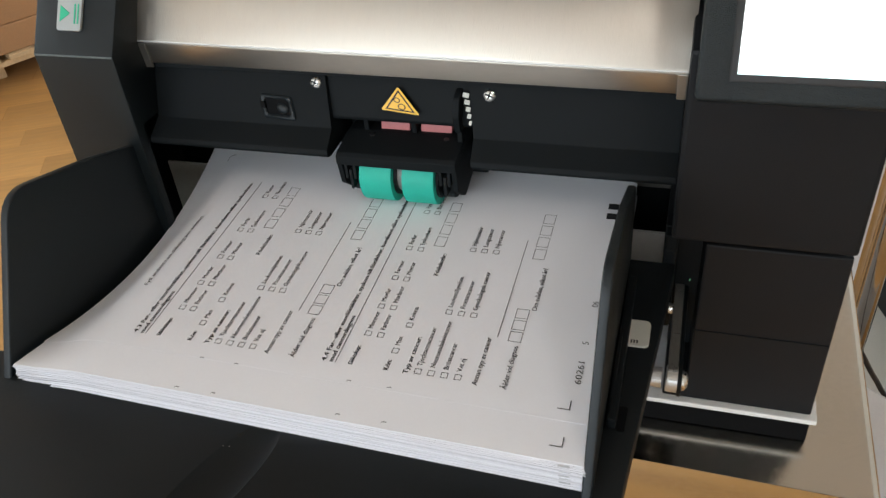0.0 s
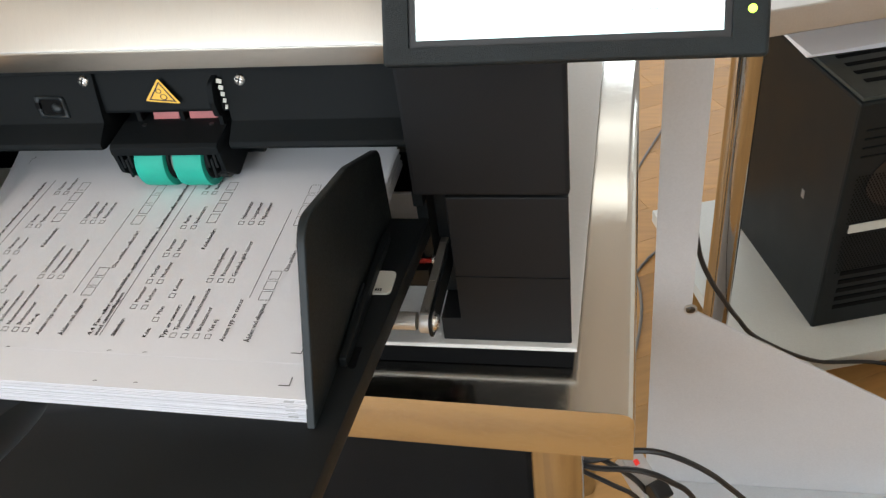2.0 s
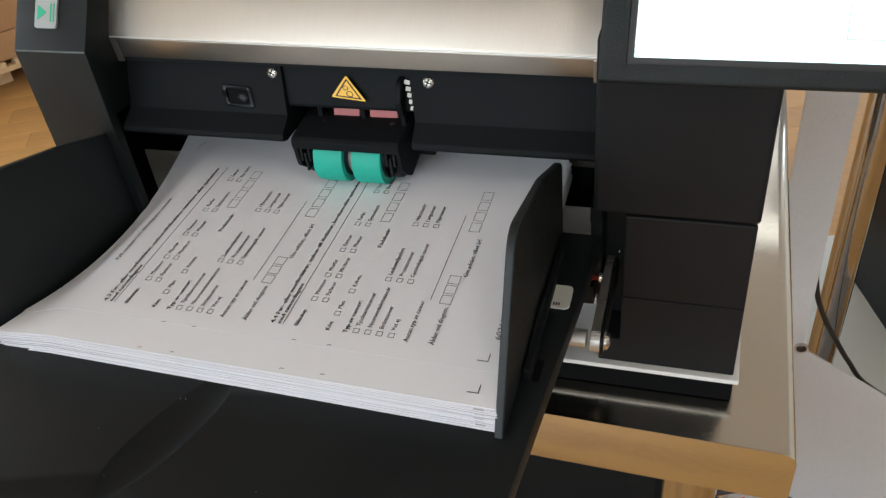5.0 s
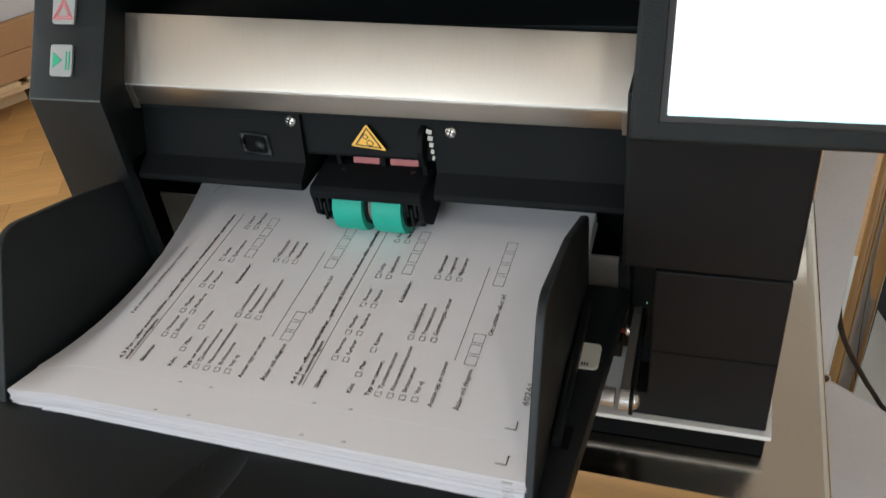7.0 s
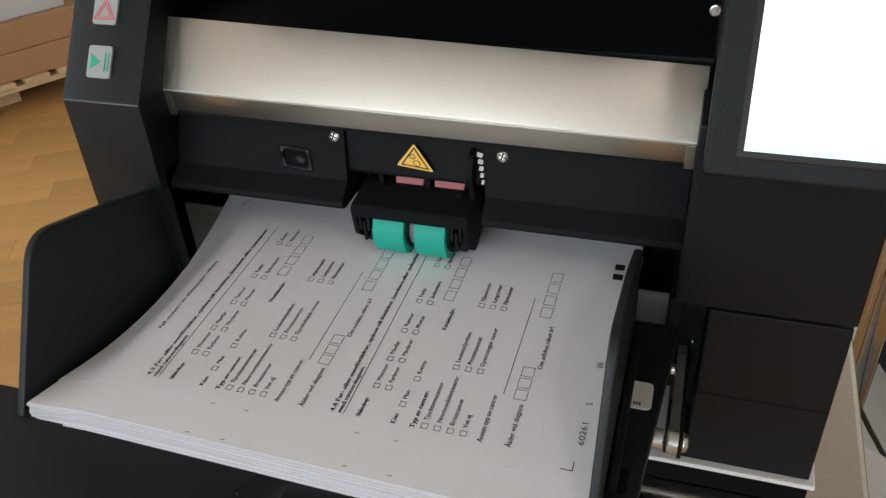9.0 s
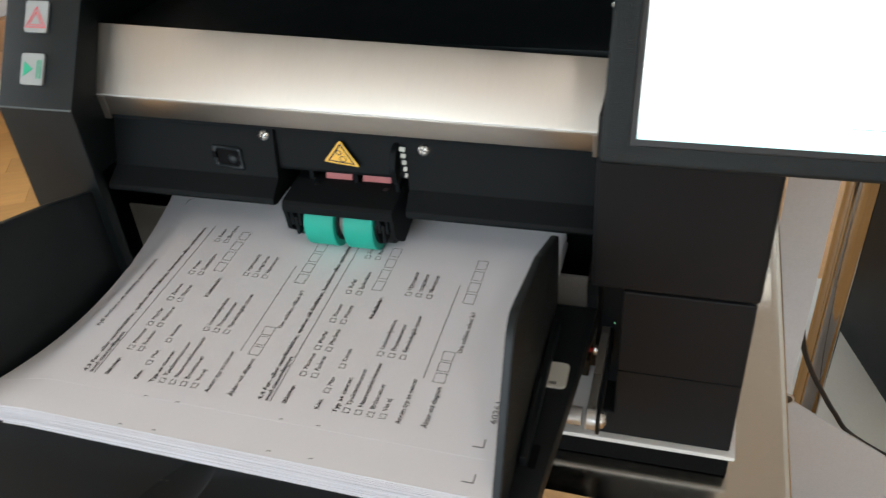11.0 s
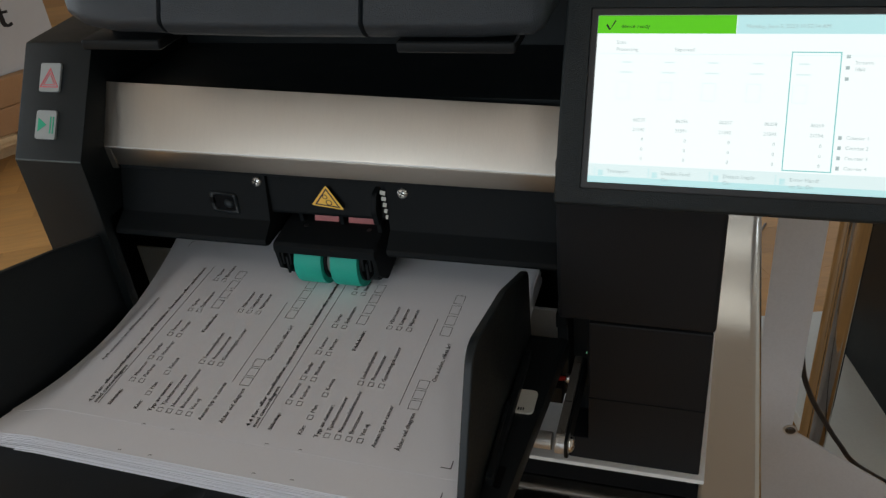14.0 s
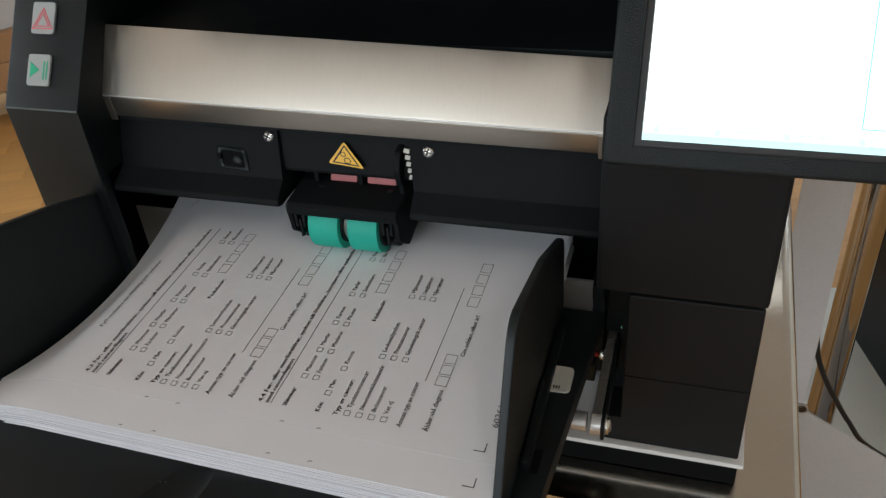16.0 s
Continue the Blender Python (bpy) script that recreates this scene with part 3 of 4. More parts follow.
# separation rollers in the recess
for x0, x1 in ((-0.2645, -0.2465), (-0.2395, -0.2205)):
    smooth(part("separation_roller", tube((x0, 0.049, 0.1560), (x1, 0.049, 0.1560), 0.0125, 32, 0.0006), PINK, scanner, "pink rubber separation roller"))
for x in (-0.2745, -0.2445, -0.2145):
    part("recess_rib", box(x, x + 0.0032, 0.034, 0.056, 0.153, 0.1675, 0.0006), PLASTIC_GREY, scanner)

# inside of the paper bay
part("bay_back", box(-0.4595, -0.094, 0.10, 0.105, 0.004, 0.16, 0), PLASTIC, scanner)
part("bay_sheet", box(-0.30, -0.094, 0.090, 0.0985, 0.097, 0.130, 0.0005), ARM_STEEL, scanner, "bare sheet metal inside the bay")
part("bay_tab", box(-0.445, -0.385, 0.062, 0.064, 0.060, 0.1035, 0.0004), OFFWHITE, scanner, "pale sheet metal tab")
part("bay_bar", box(-0.4595, -0.094, 0.06, 0.098, 0.134, 0.1485, 0.001), PLASTIC, scanner)
part("bay_skirt", box(-0.4595, -0.1245, 0.04, 0.05, 0.004, 0.06, 0.001), PLASTIC, scanner)

# touch display on its arm
SC = Matrix.Translation((0.001, -0.0195, 0.2295)) @ pose(0, 0, 0, -math.degrees(math.atan2(0.040, 0.0735)))
SW, SH = 0.1435, 0.084


def on_screen(bm):
    bmesh.ops.transform(bm, matrix=SC, verts=bm.verts)
    return bm


def ring(x0, x1, z0, z1, ix0, ix1, iz0, iz1, y0, y1, bevel):
    """A frame of four mitred bars round an opening."""
    bm = bmesh.new()
    for quad in ([(x0, z0), (x1, z0), (ix1, iz0), (ix0, iz0)], [(x1, z0), (x1, z1), (ix1, iz1), (ix1, iz0)],
                 [(x1, z1), (x0, z1), (ix0, iz1), (ix1, iz1)], [(x0, z1), (x0, z0), (ix0, iz0), (ix0, iz1)]):
        add(bm, extrude_poly(quad, "y", y0, y1, 0))
    bmesh.ops.remove_doubles(bm, verts=bm.verts, dist=1e-6)
    return bm


display_unit = part("display_housing", on_screen(box(-0.0885, 0.0915, 0.004, 0.024, -0.0115, SH + 0.0155, 0.003, None, 3)), POWDER_ROUGH, scanner, "textured black display housing")


def bezel_frame(x0, x1, z0, z1, ix0, ix1, iz0, iz1, y0, y1, radius):
    """A flat frame whose outer rim is rounded over."""
    bm = bmesh.new()
    rims = [[bm.verts.new((x, y, z)) for x, z in ((a, c), (b, c), (b, d), (a, d))] for a, b, c, d, y in
            ((x0, x1, z0, z1, y1), (x0, x1, z0, z1, y0), (ix0, ix1, iz0, iz1, y0), (ix0, ix1, iz0, iz1, y1))]
    for r0, r1 in zip(rims, rims[1:] + rims[:1]):
        for k in range(4):
            bm.faces.new((r0[k], r0[(k + 1) % 4], r1[(k + 1) % 4], r1[k]))
    bmesh.ops.recalc_face_normals(bm, faces=bm.faces)
    front, behind = set(rims[1]), set(rims[0])
    edges = [e for e in bm.edges if set(e.verts) <= front or len(set(e.verts) & front) == 1 and len(set(e.verts) & behind) == 1]
    bmesh.ops.bevel(bm, geom=edges, offset=radius, segments=5, profile=0.5, affect="EDGES", clamp_overlap=True)
    return bm


bezel = smooth(part("bezel", on_screen(bezel_frame(-0.0885, 0.0915, -0.0125, SH + 0.0155, -SW / 2 - 0.0035, SW / 2 + 0.0035, -0.0035, SH + 0.0035, -0.003, 0.0045, 0.0024)), POWDER_ROUGH, display_unit, "pebbled black bezel"), 40)
part("gasket", on_screen(ring(-SW / 2 - 0.0034, SW / 2 + 0.0034, -0.0034, SH + 0.0034, -SW / 2 - 0.0002, SW / 2 + 0.0002, -0.0002, SH + 0.0002, -0.0012, 0.0040, 0)), CABLE, display_unit, "glossy black screen gasket")
glass = part("screen", on_screen(box(-SW / 2, SW / 2, 0.0, 0.003, 0, SH, 0)), SCREEN_WHITE, display_unit, "lit white touch screen")
part("lamp", on_screen(tube((0.0835, -0.0032, 0.0085), (0.0835, -0.0028, 0.0085), 0.0019, 20)), LED_GREEN, display_unit, "lit green lamp")
part("display_arm", box(-0.088, 0.0, 0.060, 0.5, 0.2325, 0.30, 0.002), COVER, scanner)


def bar(x0, x1, z0, z1, mat, out=0.0003):
    part("screen_graphic", on_screen(box(x0, x1, -out, 0, z0, z1, 0)), mat, glass)


def screen_text(text, x, z, size, mat=None):
    bm = text_mesh(text, size)
    bmesh.ops.transform(bm, matrix=SC @ Matrix.Translation((x, -0.0006, z)) @ pose(0, 0, 0, 90), verts=bm.verts)
    part("screen_text", bm, mat or SCREEN_GREY, glass)


def text_mesh(text, size, bold=0.0):
    """Flat letters of the built-in font, x along the line, y up the letters; size is the letter height."""
    cu = bpy.data.curves.new("tmp", "FONT")
    cu.body, cu.size, cu.resolution_u, cu.fill_mode = text, size * 1.4, 2, "FRONT"
    ob = bpy.data.objects.new("tmp", cu)
    scene.collection.objects.link(ob)
    dg = bpy.context.evaluated_depsgraph_get()
    me = bpy.data.meshes.new_from_object(ob.evaluated_get(dg))
    bm = bmesh.new()
    bm.from_mesh(me)
    bpy.data.objects.remove(ob)
    bpy.data.curves.remove(cu)
    if bold:
        for k in (-1, 1):
            me.transform(Matrix.Translation((k * bold * (1 if k < 0 else 2), 0, 0.00003)))
            bm.from_mesh(me)
    bpy.data.meshes.remove(me)
    return bm


L, R = -SW / 2, SW / 2
bar(L, L + 0.0665, SH - 0.0088, SH, SCREEN_GREEN)
bar(L + 0.0668, R, SH - 0.0088, SH, SCREEN_CYAN)
bar(L, R, 0, 0.0095, SCREEN_PALE)
bar(L, R, 0, 0.0032, SCREEN_CYAN, 0.0004)
bar(L, R, SH - 0.0190, SH - 0.0187, SCREEN_PALE)
screen_text("device ready", L + 0.0115, SH - 0.0062, 0.0020, INK)
screen_text("Monday, June 5, 2023 10:57:14 AM", L + 0.0710, SH - 0.0062, 0.0019)
screen_text("scan", R - 0.0100, SH - 0.0062, 0.0019)
for quad in ([(L + 0.0040, SH - 0.0048), (L + 0.0047, SH - 0.0041), (L + 0.0062, SH - 0.0066), (L + 0.0058, SH - 0.0073)],
             [(L + 0.0058, SH - 0.0073), (L + 0.0064, SH - 0.0066), (L + 0.0090, SH - 0.0026), (L + 0.0085, SH - 0.0022)]):
    bm = extrude_poly(quad, "y", -0.0008, -0.0003, 0)
    part("screen_graphic", on_screen(bm), INK, glass, "black tick")
screen_text("Scan", L + 0.010, SH - 0.0140, 0.0018)
screen_text("Processing", L + 0.010, SH - 0.0175, 0.0018)
screen_text("Exported", L + 0.0385, SH - 0.0175, 0.0018)
for i in range(5):
    x = L + 0.0208 + i * 0.0207
    for k, t in enumerate((str(86255 + i), str(21590 + i), "0", "0", "0")):
        screen_text(t, x + (0 if k < 2 else 0.0045), 0.0315 - 0.0048 * k, 0.0017)
    x -= 0.0095
    bar(x, x + 0.0065, 0.0510, 0.0513, SCREEN_PALE)
    bar(x, x + 0.0065, 0.0425, 0.0428, SCREEN_PALE)
    bar(x, x + 0.0003, 0.0428, 0.0510, SCREEN_PALE)
    bar(x + 0.0062, x + 0.0065, 0.0428, 0.0510, SCREEN_PALE)
    bar(x + 0.0010, x + 0.0075, 0.0556, 0.0564, SCREEN_PALE)
    bar(x + 0.0020, x + 0.0068, 0.0606, 0.0614, SCREEN_PALE)
for a, b, lo, hi in ((0.0925, 0.1145, 0.0664, 0.0669), (0.0925, 0.1145, 0.0102, 0.0107), (0.0925, 0.0930, 0.0107, 0.0664), (0.1140, 0.1145, 0.0107, 0.0664)):
    bar(L + a, L + b, lo, hi, SCREEN_TEAL)
for k in range(3):
    bar(L + 0.1165, L + 0.1182, 0.0640 - 0.0052 * k, 0.0656 - 0.0052 * k, SCREEN_GREY)
for k, t in enumerate(("Streams", "(dpi)")):
    screen_text(t, L + 0.1205, 0.0612 - 0.003 * k, 0.0017)
for k in range(4):
    screen_text("Counter " + str(4 - k), L + 0.1195, 0.0118 + 0.0048 * k, 0.0017)
    bar(L + 0.1162, L + 0.1177, 0.0116 + 0.0048 * k, 0.0134 + 0.0048 * k, SCREEN_GREY)
for x, a, b in ((0.0095, "Transport", ""), (0.0365, "Double Feed", "On"), (0.0660, "Detect Staple", "On"), (0.0965, "Error Handl.", "on Sc. On")):
    screen_text(a, L + x, 0.0052, 0.0019)
    if b:
        screen_text(b, L + x, 0.0020, 0.0019)
    bar(L + x - 0.0065, L + x - 0.0060, 0.0012, 0.0082, SCREEN_CYAN)
    bar(L + x - 0.0045, L + x - 0.0020, 0.0035, 0.0065, SCREEN_CYAN)

# lift table: front apron, right rail, sunk middle
TRAY_Z = 0.0980
tray_outline = rounded([(-0.455, -0.128), (-0.1158, -0.128), (-0.1158, 0.012), (-0.0865, 0.012), (-0.1085, -0.262), (-0.455, -0.262)], [0, 0, 0, 0.003, 0.012, 0.02], 5)


def hollowed(bm, cutter):
    """The first shape with the second cut out of it."""
    obs = []
    for b in (bm, cutter):
        bmesh.ops.recalc_face_normals(b, faces=b.faces)
        me = bpy.data.meshes.new("tmp")
        b.to_mesh(me)
        b.free()
        ob = bpy.data.objects.new("tmp", me)
        scene.collection.objects.link(ob)
        obs.append(ob)
    mod = obs[0].modifiers.new("cut", "BOOLEAN")
    mod.operation, mod.object, mod.solver = "DIFFERENCE", obs[1], "EXACT"
    me = bpy.data.meshes.new_from_object(obs[0].evaluated_get(bpy.context.evaluated_depsgraph_get()))
    out = bmesh.new()
    out.from_mesh(me)
    for ob in obs:
        old = ob.data
        bpy.data.objects.remove(ob)
        bpy.data.meshes.remove(old)
    bpy.data.meshes.remove(me)
    return out


scoop = bmesh.new()
bmesh.ops.create_uvsphere(scoop, u_segments=40, v_segments=24, radius=1.0)
bmesh.ops.transform(scoop, matrix=Matrix.Translation((-0.276, -0.184, TRAY_Z + 0.0030)) @ pose(0, 0, 0, 0, 0, 71.5) @ Matrix.Diagonal((0.050, 0.0150, 0.0070, 1)), verts=scoop.verts)
tray = smooth(part("lift_tray", hollowed(extrude_poly(tray_outline, "z", TRAY_Z - 0.0125, TRAY_Z, 0.0015), scoop), PLASTIC, scanner, "black plastic paper lift tray"), 30)
part("tray_floor", box(-0.43, -0.1145, -0.127, 0.085, 0.055, 0.060, 0.001), PLASTIC, tray)
part("tray_skirt", box(-0.44, -0.1160, -0.1575, -0.1555, 0.055, TRAY_Z - 0.0130, 0.0005), PLASTIC, tray)
for a, b, c, d in ((-0.455, -0.238, -0.262, -0.2395), (-0.2625, -0.262, -0.2615, -0.238)):
    part("tray_joint", box(a, c, b, d, TRAY_Z, TRAY_Z + 0.0003, 0), CABLE, tray)
rng = random.Random(9)
bm = bmesh.new()
for k in range(22):
    x, y, r = rng.uniform(-0.44, -0.12), rng.uniform(-0.25, -0.155), rng.uniform(0.00012, 0.00035)
    bm.faces.new([bm.verts.new((x + r * math.cos(a), y + r * 0.7 * math.sin(a), TRAY_Z + 0.0005)) for a in (0.3, 1.6, 2.9, 4.1, 5.3)])
tagged(part("dust", bm, WHITE_LABEL, tray, "specks of paper dust"), kind="stuff")
# side guides
guide_shape = rounded([(0.0155, 0.072), (0.0155, 0.1465), (-0.040, 0.170), (-0.108, 0.186), (-0.1555, TRAY_Z - 0.001), (-0.150, 0.072)], [0, 0.010, 0.03, 0.016, 0.004, 0], 7)
left_shape = rounded([(0.0155, 0.072), (0.0155, 0.1490), (-0.040, 0.1680), (-0.0985, 0.1840), (-0.1465, TRAY_Z - 0.001), (-0.141, 0.072)], [0, 0.010, 0.03, 0.020, 0.004, 0], 7)
for x0, x1, shape in ((-0.1162, -0.1117, guide_shape), (-0.4205, -0.4155, left_shape)):
    smooth(part("side_guide", extrude_poly(shape, "x", x0, x1, 0.0014, 3), LIT_PLASTIC, tray, "black plastic side guide"), 30)
part("guide_foot", box(-0.1107, -0.1062, -0.115, -0.01, TRAY_Z - 0.001, TRAY_Z + 0.006, 0.0015), PLASTIC, tray)
part("guide_rib", extrude_poly([(-0.115, TRAY_Z + 0.004), (-0.060, TRAY_Z + 0.004), (-0.060, TRAY_Z + 0.009)], "x", -0.1107, -0.1090, 0.0005), PLASTIC, tray)
# thin near-black patch painted for the shade down the slot
part("rail_groove", extrude_poly(rounded([(-0.1060, -0.116), (-0.1022, -0.116), (-0.1018, -0.101), (-0.1058, -0.101)], [0.0015] * 4, 4), "z", TRAY_Z, TRAY_Z + 0.0005, 0), HOLLOW_SHADE, tray, "dark slot of the guide")
oval = part("release_key", extrude_poly(rounded([(-0.1110, -0.0600), (-0.0960, -0.0600), (-0.0960, -0.0405), (-0.1110, -0.0405)], [0.0035] * 4, 5), "z", TRAY_Z - 0.0005, TRAY_Z + 0.0012, 0.0004), WHITE_LABEL, tray, "off-white release key")
for k in range(3):
    part("key_mark", box(-0.1052 + 0.0014 * k, -0.1043 + 0.0014 * k, -0.0582, -0.0560, TRAY_Z + 0.0012, TRAY_Z + 0.0014, 0), INK, oval)

# lift arm beside the bay
arm = part("lift_arm", extrude_poly(rounded([(0.046, 0.0690), (0.046, 0.052), (-0.034, 0.054), (-0.053, 0.057), (-0.053, 0.072)], [0.002, 0.003, 0.006, 0.006, 0.007], 5), "x", -0.0798, -0.0776, 0.0008), PLASTIC, scanner, "black lift arm")
for ya, yb in ((0.048, 0.022), (0.0215, -0.017), (-0.0175, -0.047)):
    za, zb = 0.0700 - 0.03 * (ya - 0.046), 0.0700 - 0.03 * (yb - 0.046)
    part("arm_strip", extrude_poly([(ya, za), (yb, zb), (yb, zb - 0.006), (ya, za - 0.006)], "x", -0.0852, -0.0800, 0.0005), ARM_STEEL, arm, "dull bare metal strip")
part("arm_pin", tube((-0.0882, 0.010, 0.066), (-0.0852, 0.010, 0.066), 0.0032, 16, 0.0006), SCREW, arm, "small zinc pin")
part("column_cap", box(-0.0935, -0.0868, 0.004, 0.020, 0.112, 0.1228, 0.0012), PLASTIC_GREY, scanner)
part("arm_boss", tube((-0.0858, -0.0455, 0.0645), (-0.0775, -0.0455, 0.0645), 0.0070, 28, 0.001), POST_STEEL, arm, "bare steel boss")
bm = bmesh.new()
bmesh.ops.create_uvsphere(bm, u_segments=18, v_segments=8, radius=0.0055)
bmesh.ops.transform(bm, matrix=Matrix.Translation((-0.0768, -0.0455, 0.0645)) @ Matrix.Diagonal((0.5, 1, 1, 1)), verts=bm.verts)
smooth(part("arm_screw", bm, SCREW, arm, "round zinc screw"))
part("lift_rod", tube((-0.40, -0.0455, 0.0645), (-0.088, -0.0455, 0.0645), 0.0055, 24), POST_STEEL, arm, "bare steel lift rod")
part("red_wire", hose([(-0.125, 0.024, 0.065), (-0.110, 0.013, 0.068), (-0.098, 0.009, 0.066), (-0.0895, 0.012, 0.064)], 0.0017), RED_PLASTIC, scanner, "red wire")
part("inner_panel", box(-0.130, -0.0945, 0.055, 0.058, 0.0036, 0.086, 0.0004), BASE_WHITE, scanner, "pale inner panel")
part("inner_block", box(-0.126, -0.0900, 0.004, 0.054, 0.0480, 0.0620, 0.001), PLASTIC, scanner)
part("status_lamp", tube((-0.0775, 0.0265, 0.075), (-0.0775, 0.028, 0.075), 0.0003, 8), LED_FAINT, scanner, "tiny green lamp")

# ---- paper ----
PX0, PY0, PZ = -0.4125, -0.131, 0.1140


def ease(t):
    t = min(max(t, 0.0), 1.0)
    return t * t * (3 - 2 * t)


def on_paper(v, u, lift=0.0):
    """A place on the top sheet: v down the page from its head, u across it from its left margin, in metres."""
    y = PY0 + u
    side = ease((0.042 - v) / 0.042)
    hollow = max(0.0, 1 - ((y + 0.025) / 0.112) ** 2)
    return Vector((PX0 + v + 0.003 * side * hollow, y, PZ + 0.030 * (y + 0.035) - side * (0.0035 + 0.0200 * hollow) + lift))


def page(v, u, lift=0.0):
    """A place of the print, whose frame lies a little off the sheet's head."""
    return on_paper(v + 0.0025, u, lift)


def sheet(u0, u1, dv, du, drop, thick, nu, nv, turn=0.0, skew=0.0, slant=0.0):
    """A sheet that follows the hollow of the pile, drop below the top one."""
    bm = bmesh.new()
    rows = []
    for i in range(nv + 1):
        v = 0.297 * i / nv
        row = []
        for k in range(nu + 1):
            first = u0 + slant * (1 - v / 0.297)
            u = first + (u1 - first) * k / nu
            p = on_paper(v, u + du + turn * (v - 0.15), -drop)
            p.x += dv + skew * (p.y + 0.10)
            row.append((bm.verts.new(p), bm.verts.new(p - Vector((0, 0, thick)))))
        rows.append(row)
    for i in range(nv):
        for k in range(nu):
            a, b, c, d = rows[i][k], rows[i][k + 1], rows[i + 1][k + 1], rows[i + 1][k]
            bm.faces.new((a[0], d[0], c[0], b[0]))
            bm.faces.new((a[1], b[1], c[1], d[1]))
    for line in ([r[0] for r in rows], [r[-1] for r in rows], rows[0], rows[-1]):
        for a, b in zip(line, line[1:]):
            bm.faces.new((a[0], b[0], b[1], a[1]))
    return bm


pile = thing("paper_stack", "stack of white printed A4 forms in the black tray", "paper", (-0.26, -0.05, 0.1))
rng = random.Random(5)
top_sheet = smooth(part("top_sheet", sheet(0.0045, 0.2145, 0, 0, 0, 0.00012, 22, 40, slant=0.005), PAPER, pile, "white form with black print, drawn in under the rollers"))
SHEETS = 33
for k in range(SHEETS):
    drop = 0.00045 + k * 0.000385
    off = rng.uniform(-0.0005, 0.0005) + (0.0006 if k > 20 else 0) + 0.0006
    du = rng.uniform(-0.0006, 0.0006)
    ob = part("sheet", sheet(-0.0178 - 0.00006 * k, 0.1935, off, du, drop, 0.00031, 10, 24, rng.uniform(-0.004, 0.004), 0.005, 0.0055), PAPER_EDGE if k else PAPER, pile)
    if k == 0:
        smooth(ob)
        second = ob
    elif k % 6 == 2:
        q = on_paper(0.2865, -0.0178 - 0.00006 * k + du, -drop)
        part("edge_mark", box(q.x + off - 0.001, q.x + off + 0.0040, q.y - 0.0006, q.y + 0.001, q.z - 0.00026, q.z - 0.00005, 0), EDGE_INK, ob)


def printed(text, v, u, size, mat=None, parent=None, bold=0.0, lift=0.0003, width=0.0):
    """A line of print that starts at v, u and runs across the page; width: its length, where known."""
    bm = text_mesh(text, size, bold)
    xs = [p.co.x for p in bm.verts]
    scale = width / max(xs) if width and xs else 1.0
    for p in bm.verts:
        x, y = p.co.x * scale, p.co.y
        p.co = page(v - y, u + x, lift + p.co.z)
    part("printed_text", bm, mat or INK, parent or top_sheet)


def rule(v0, u0, v1, u1, w=0.00035, mat=None, parent=None, lift=0.0003):
    """A printed bar along u or v."""
    bm = bmesh.new()
    n = 8
    prev = None
    for k in range(n + 1):
        t = k / n
        if abs(u1 - u0) >= abs(v1 - v0):
            pair = [bm.verts.new(page(v0 + s * w / 2, u0 + (u1 - u0) * t, lift)) for s in (-1, 1)]
        else:
            pair = [bm.verts.new(page(v0 + (v1 - v0) * t, u0 + s * w / 2, lift)) for s in (-1, 1)]
        if prev:
            bm.faces.new((prev[0], prev[1], pair[1], pair[0]))
        prev = pair
    part("printed_rule", bm, mat or INK, parent or top_sheet)


def tick_box(v, u, h, w):
    """A printed square: lower left corner, height towards the page's head, width along the line."""
    bm = bmesh.new()
    t = 0.0003
    for v0, v1, u0, u1 in ((v - h, v - h + t, u, u + w), (v - t, v, u, u + w), (v - h + t, v - t, u, u + t), (v - h + t, v - t, u + w - t, u + w)):
        bm.faces.new([bm.verts.new(page(a, b, 0.0003)) for a, b in ((v0, u0), (v0, u1), (v1, u1), (v1, u0))])
    part("printed_box", weld(bm), INK, top_sheet)


def option(text, v, u, width=0.0):
    tick_box(v + 0.0008, u, 0.0034, 0.0034)
    printed(text, v, u + 0.0052, 0.0026, bold=0.00004, width=width)


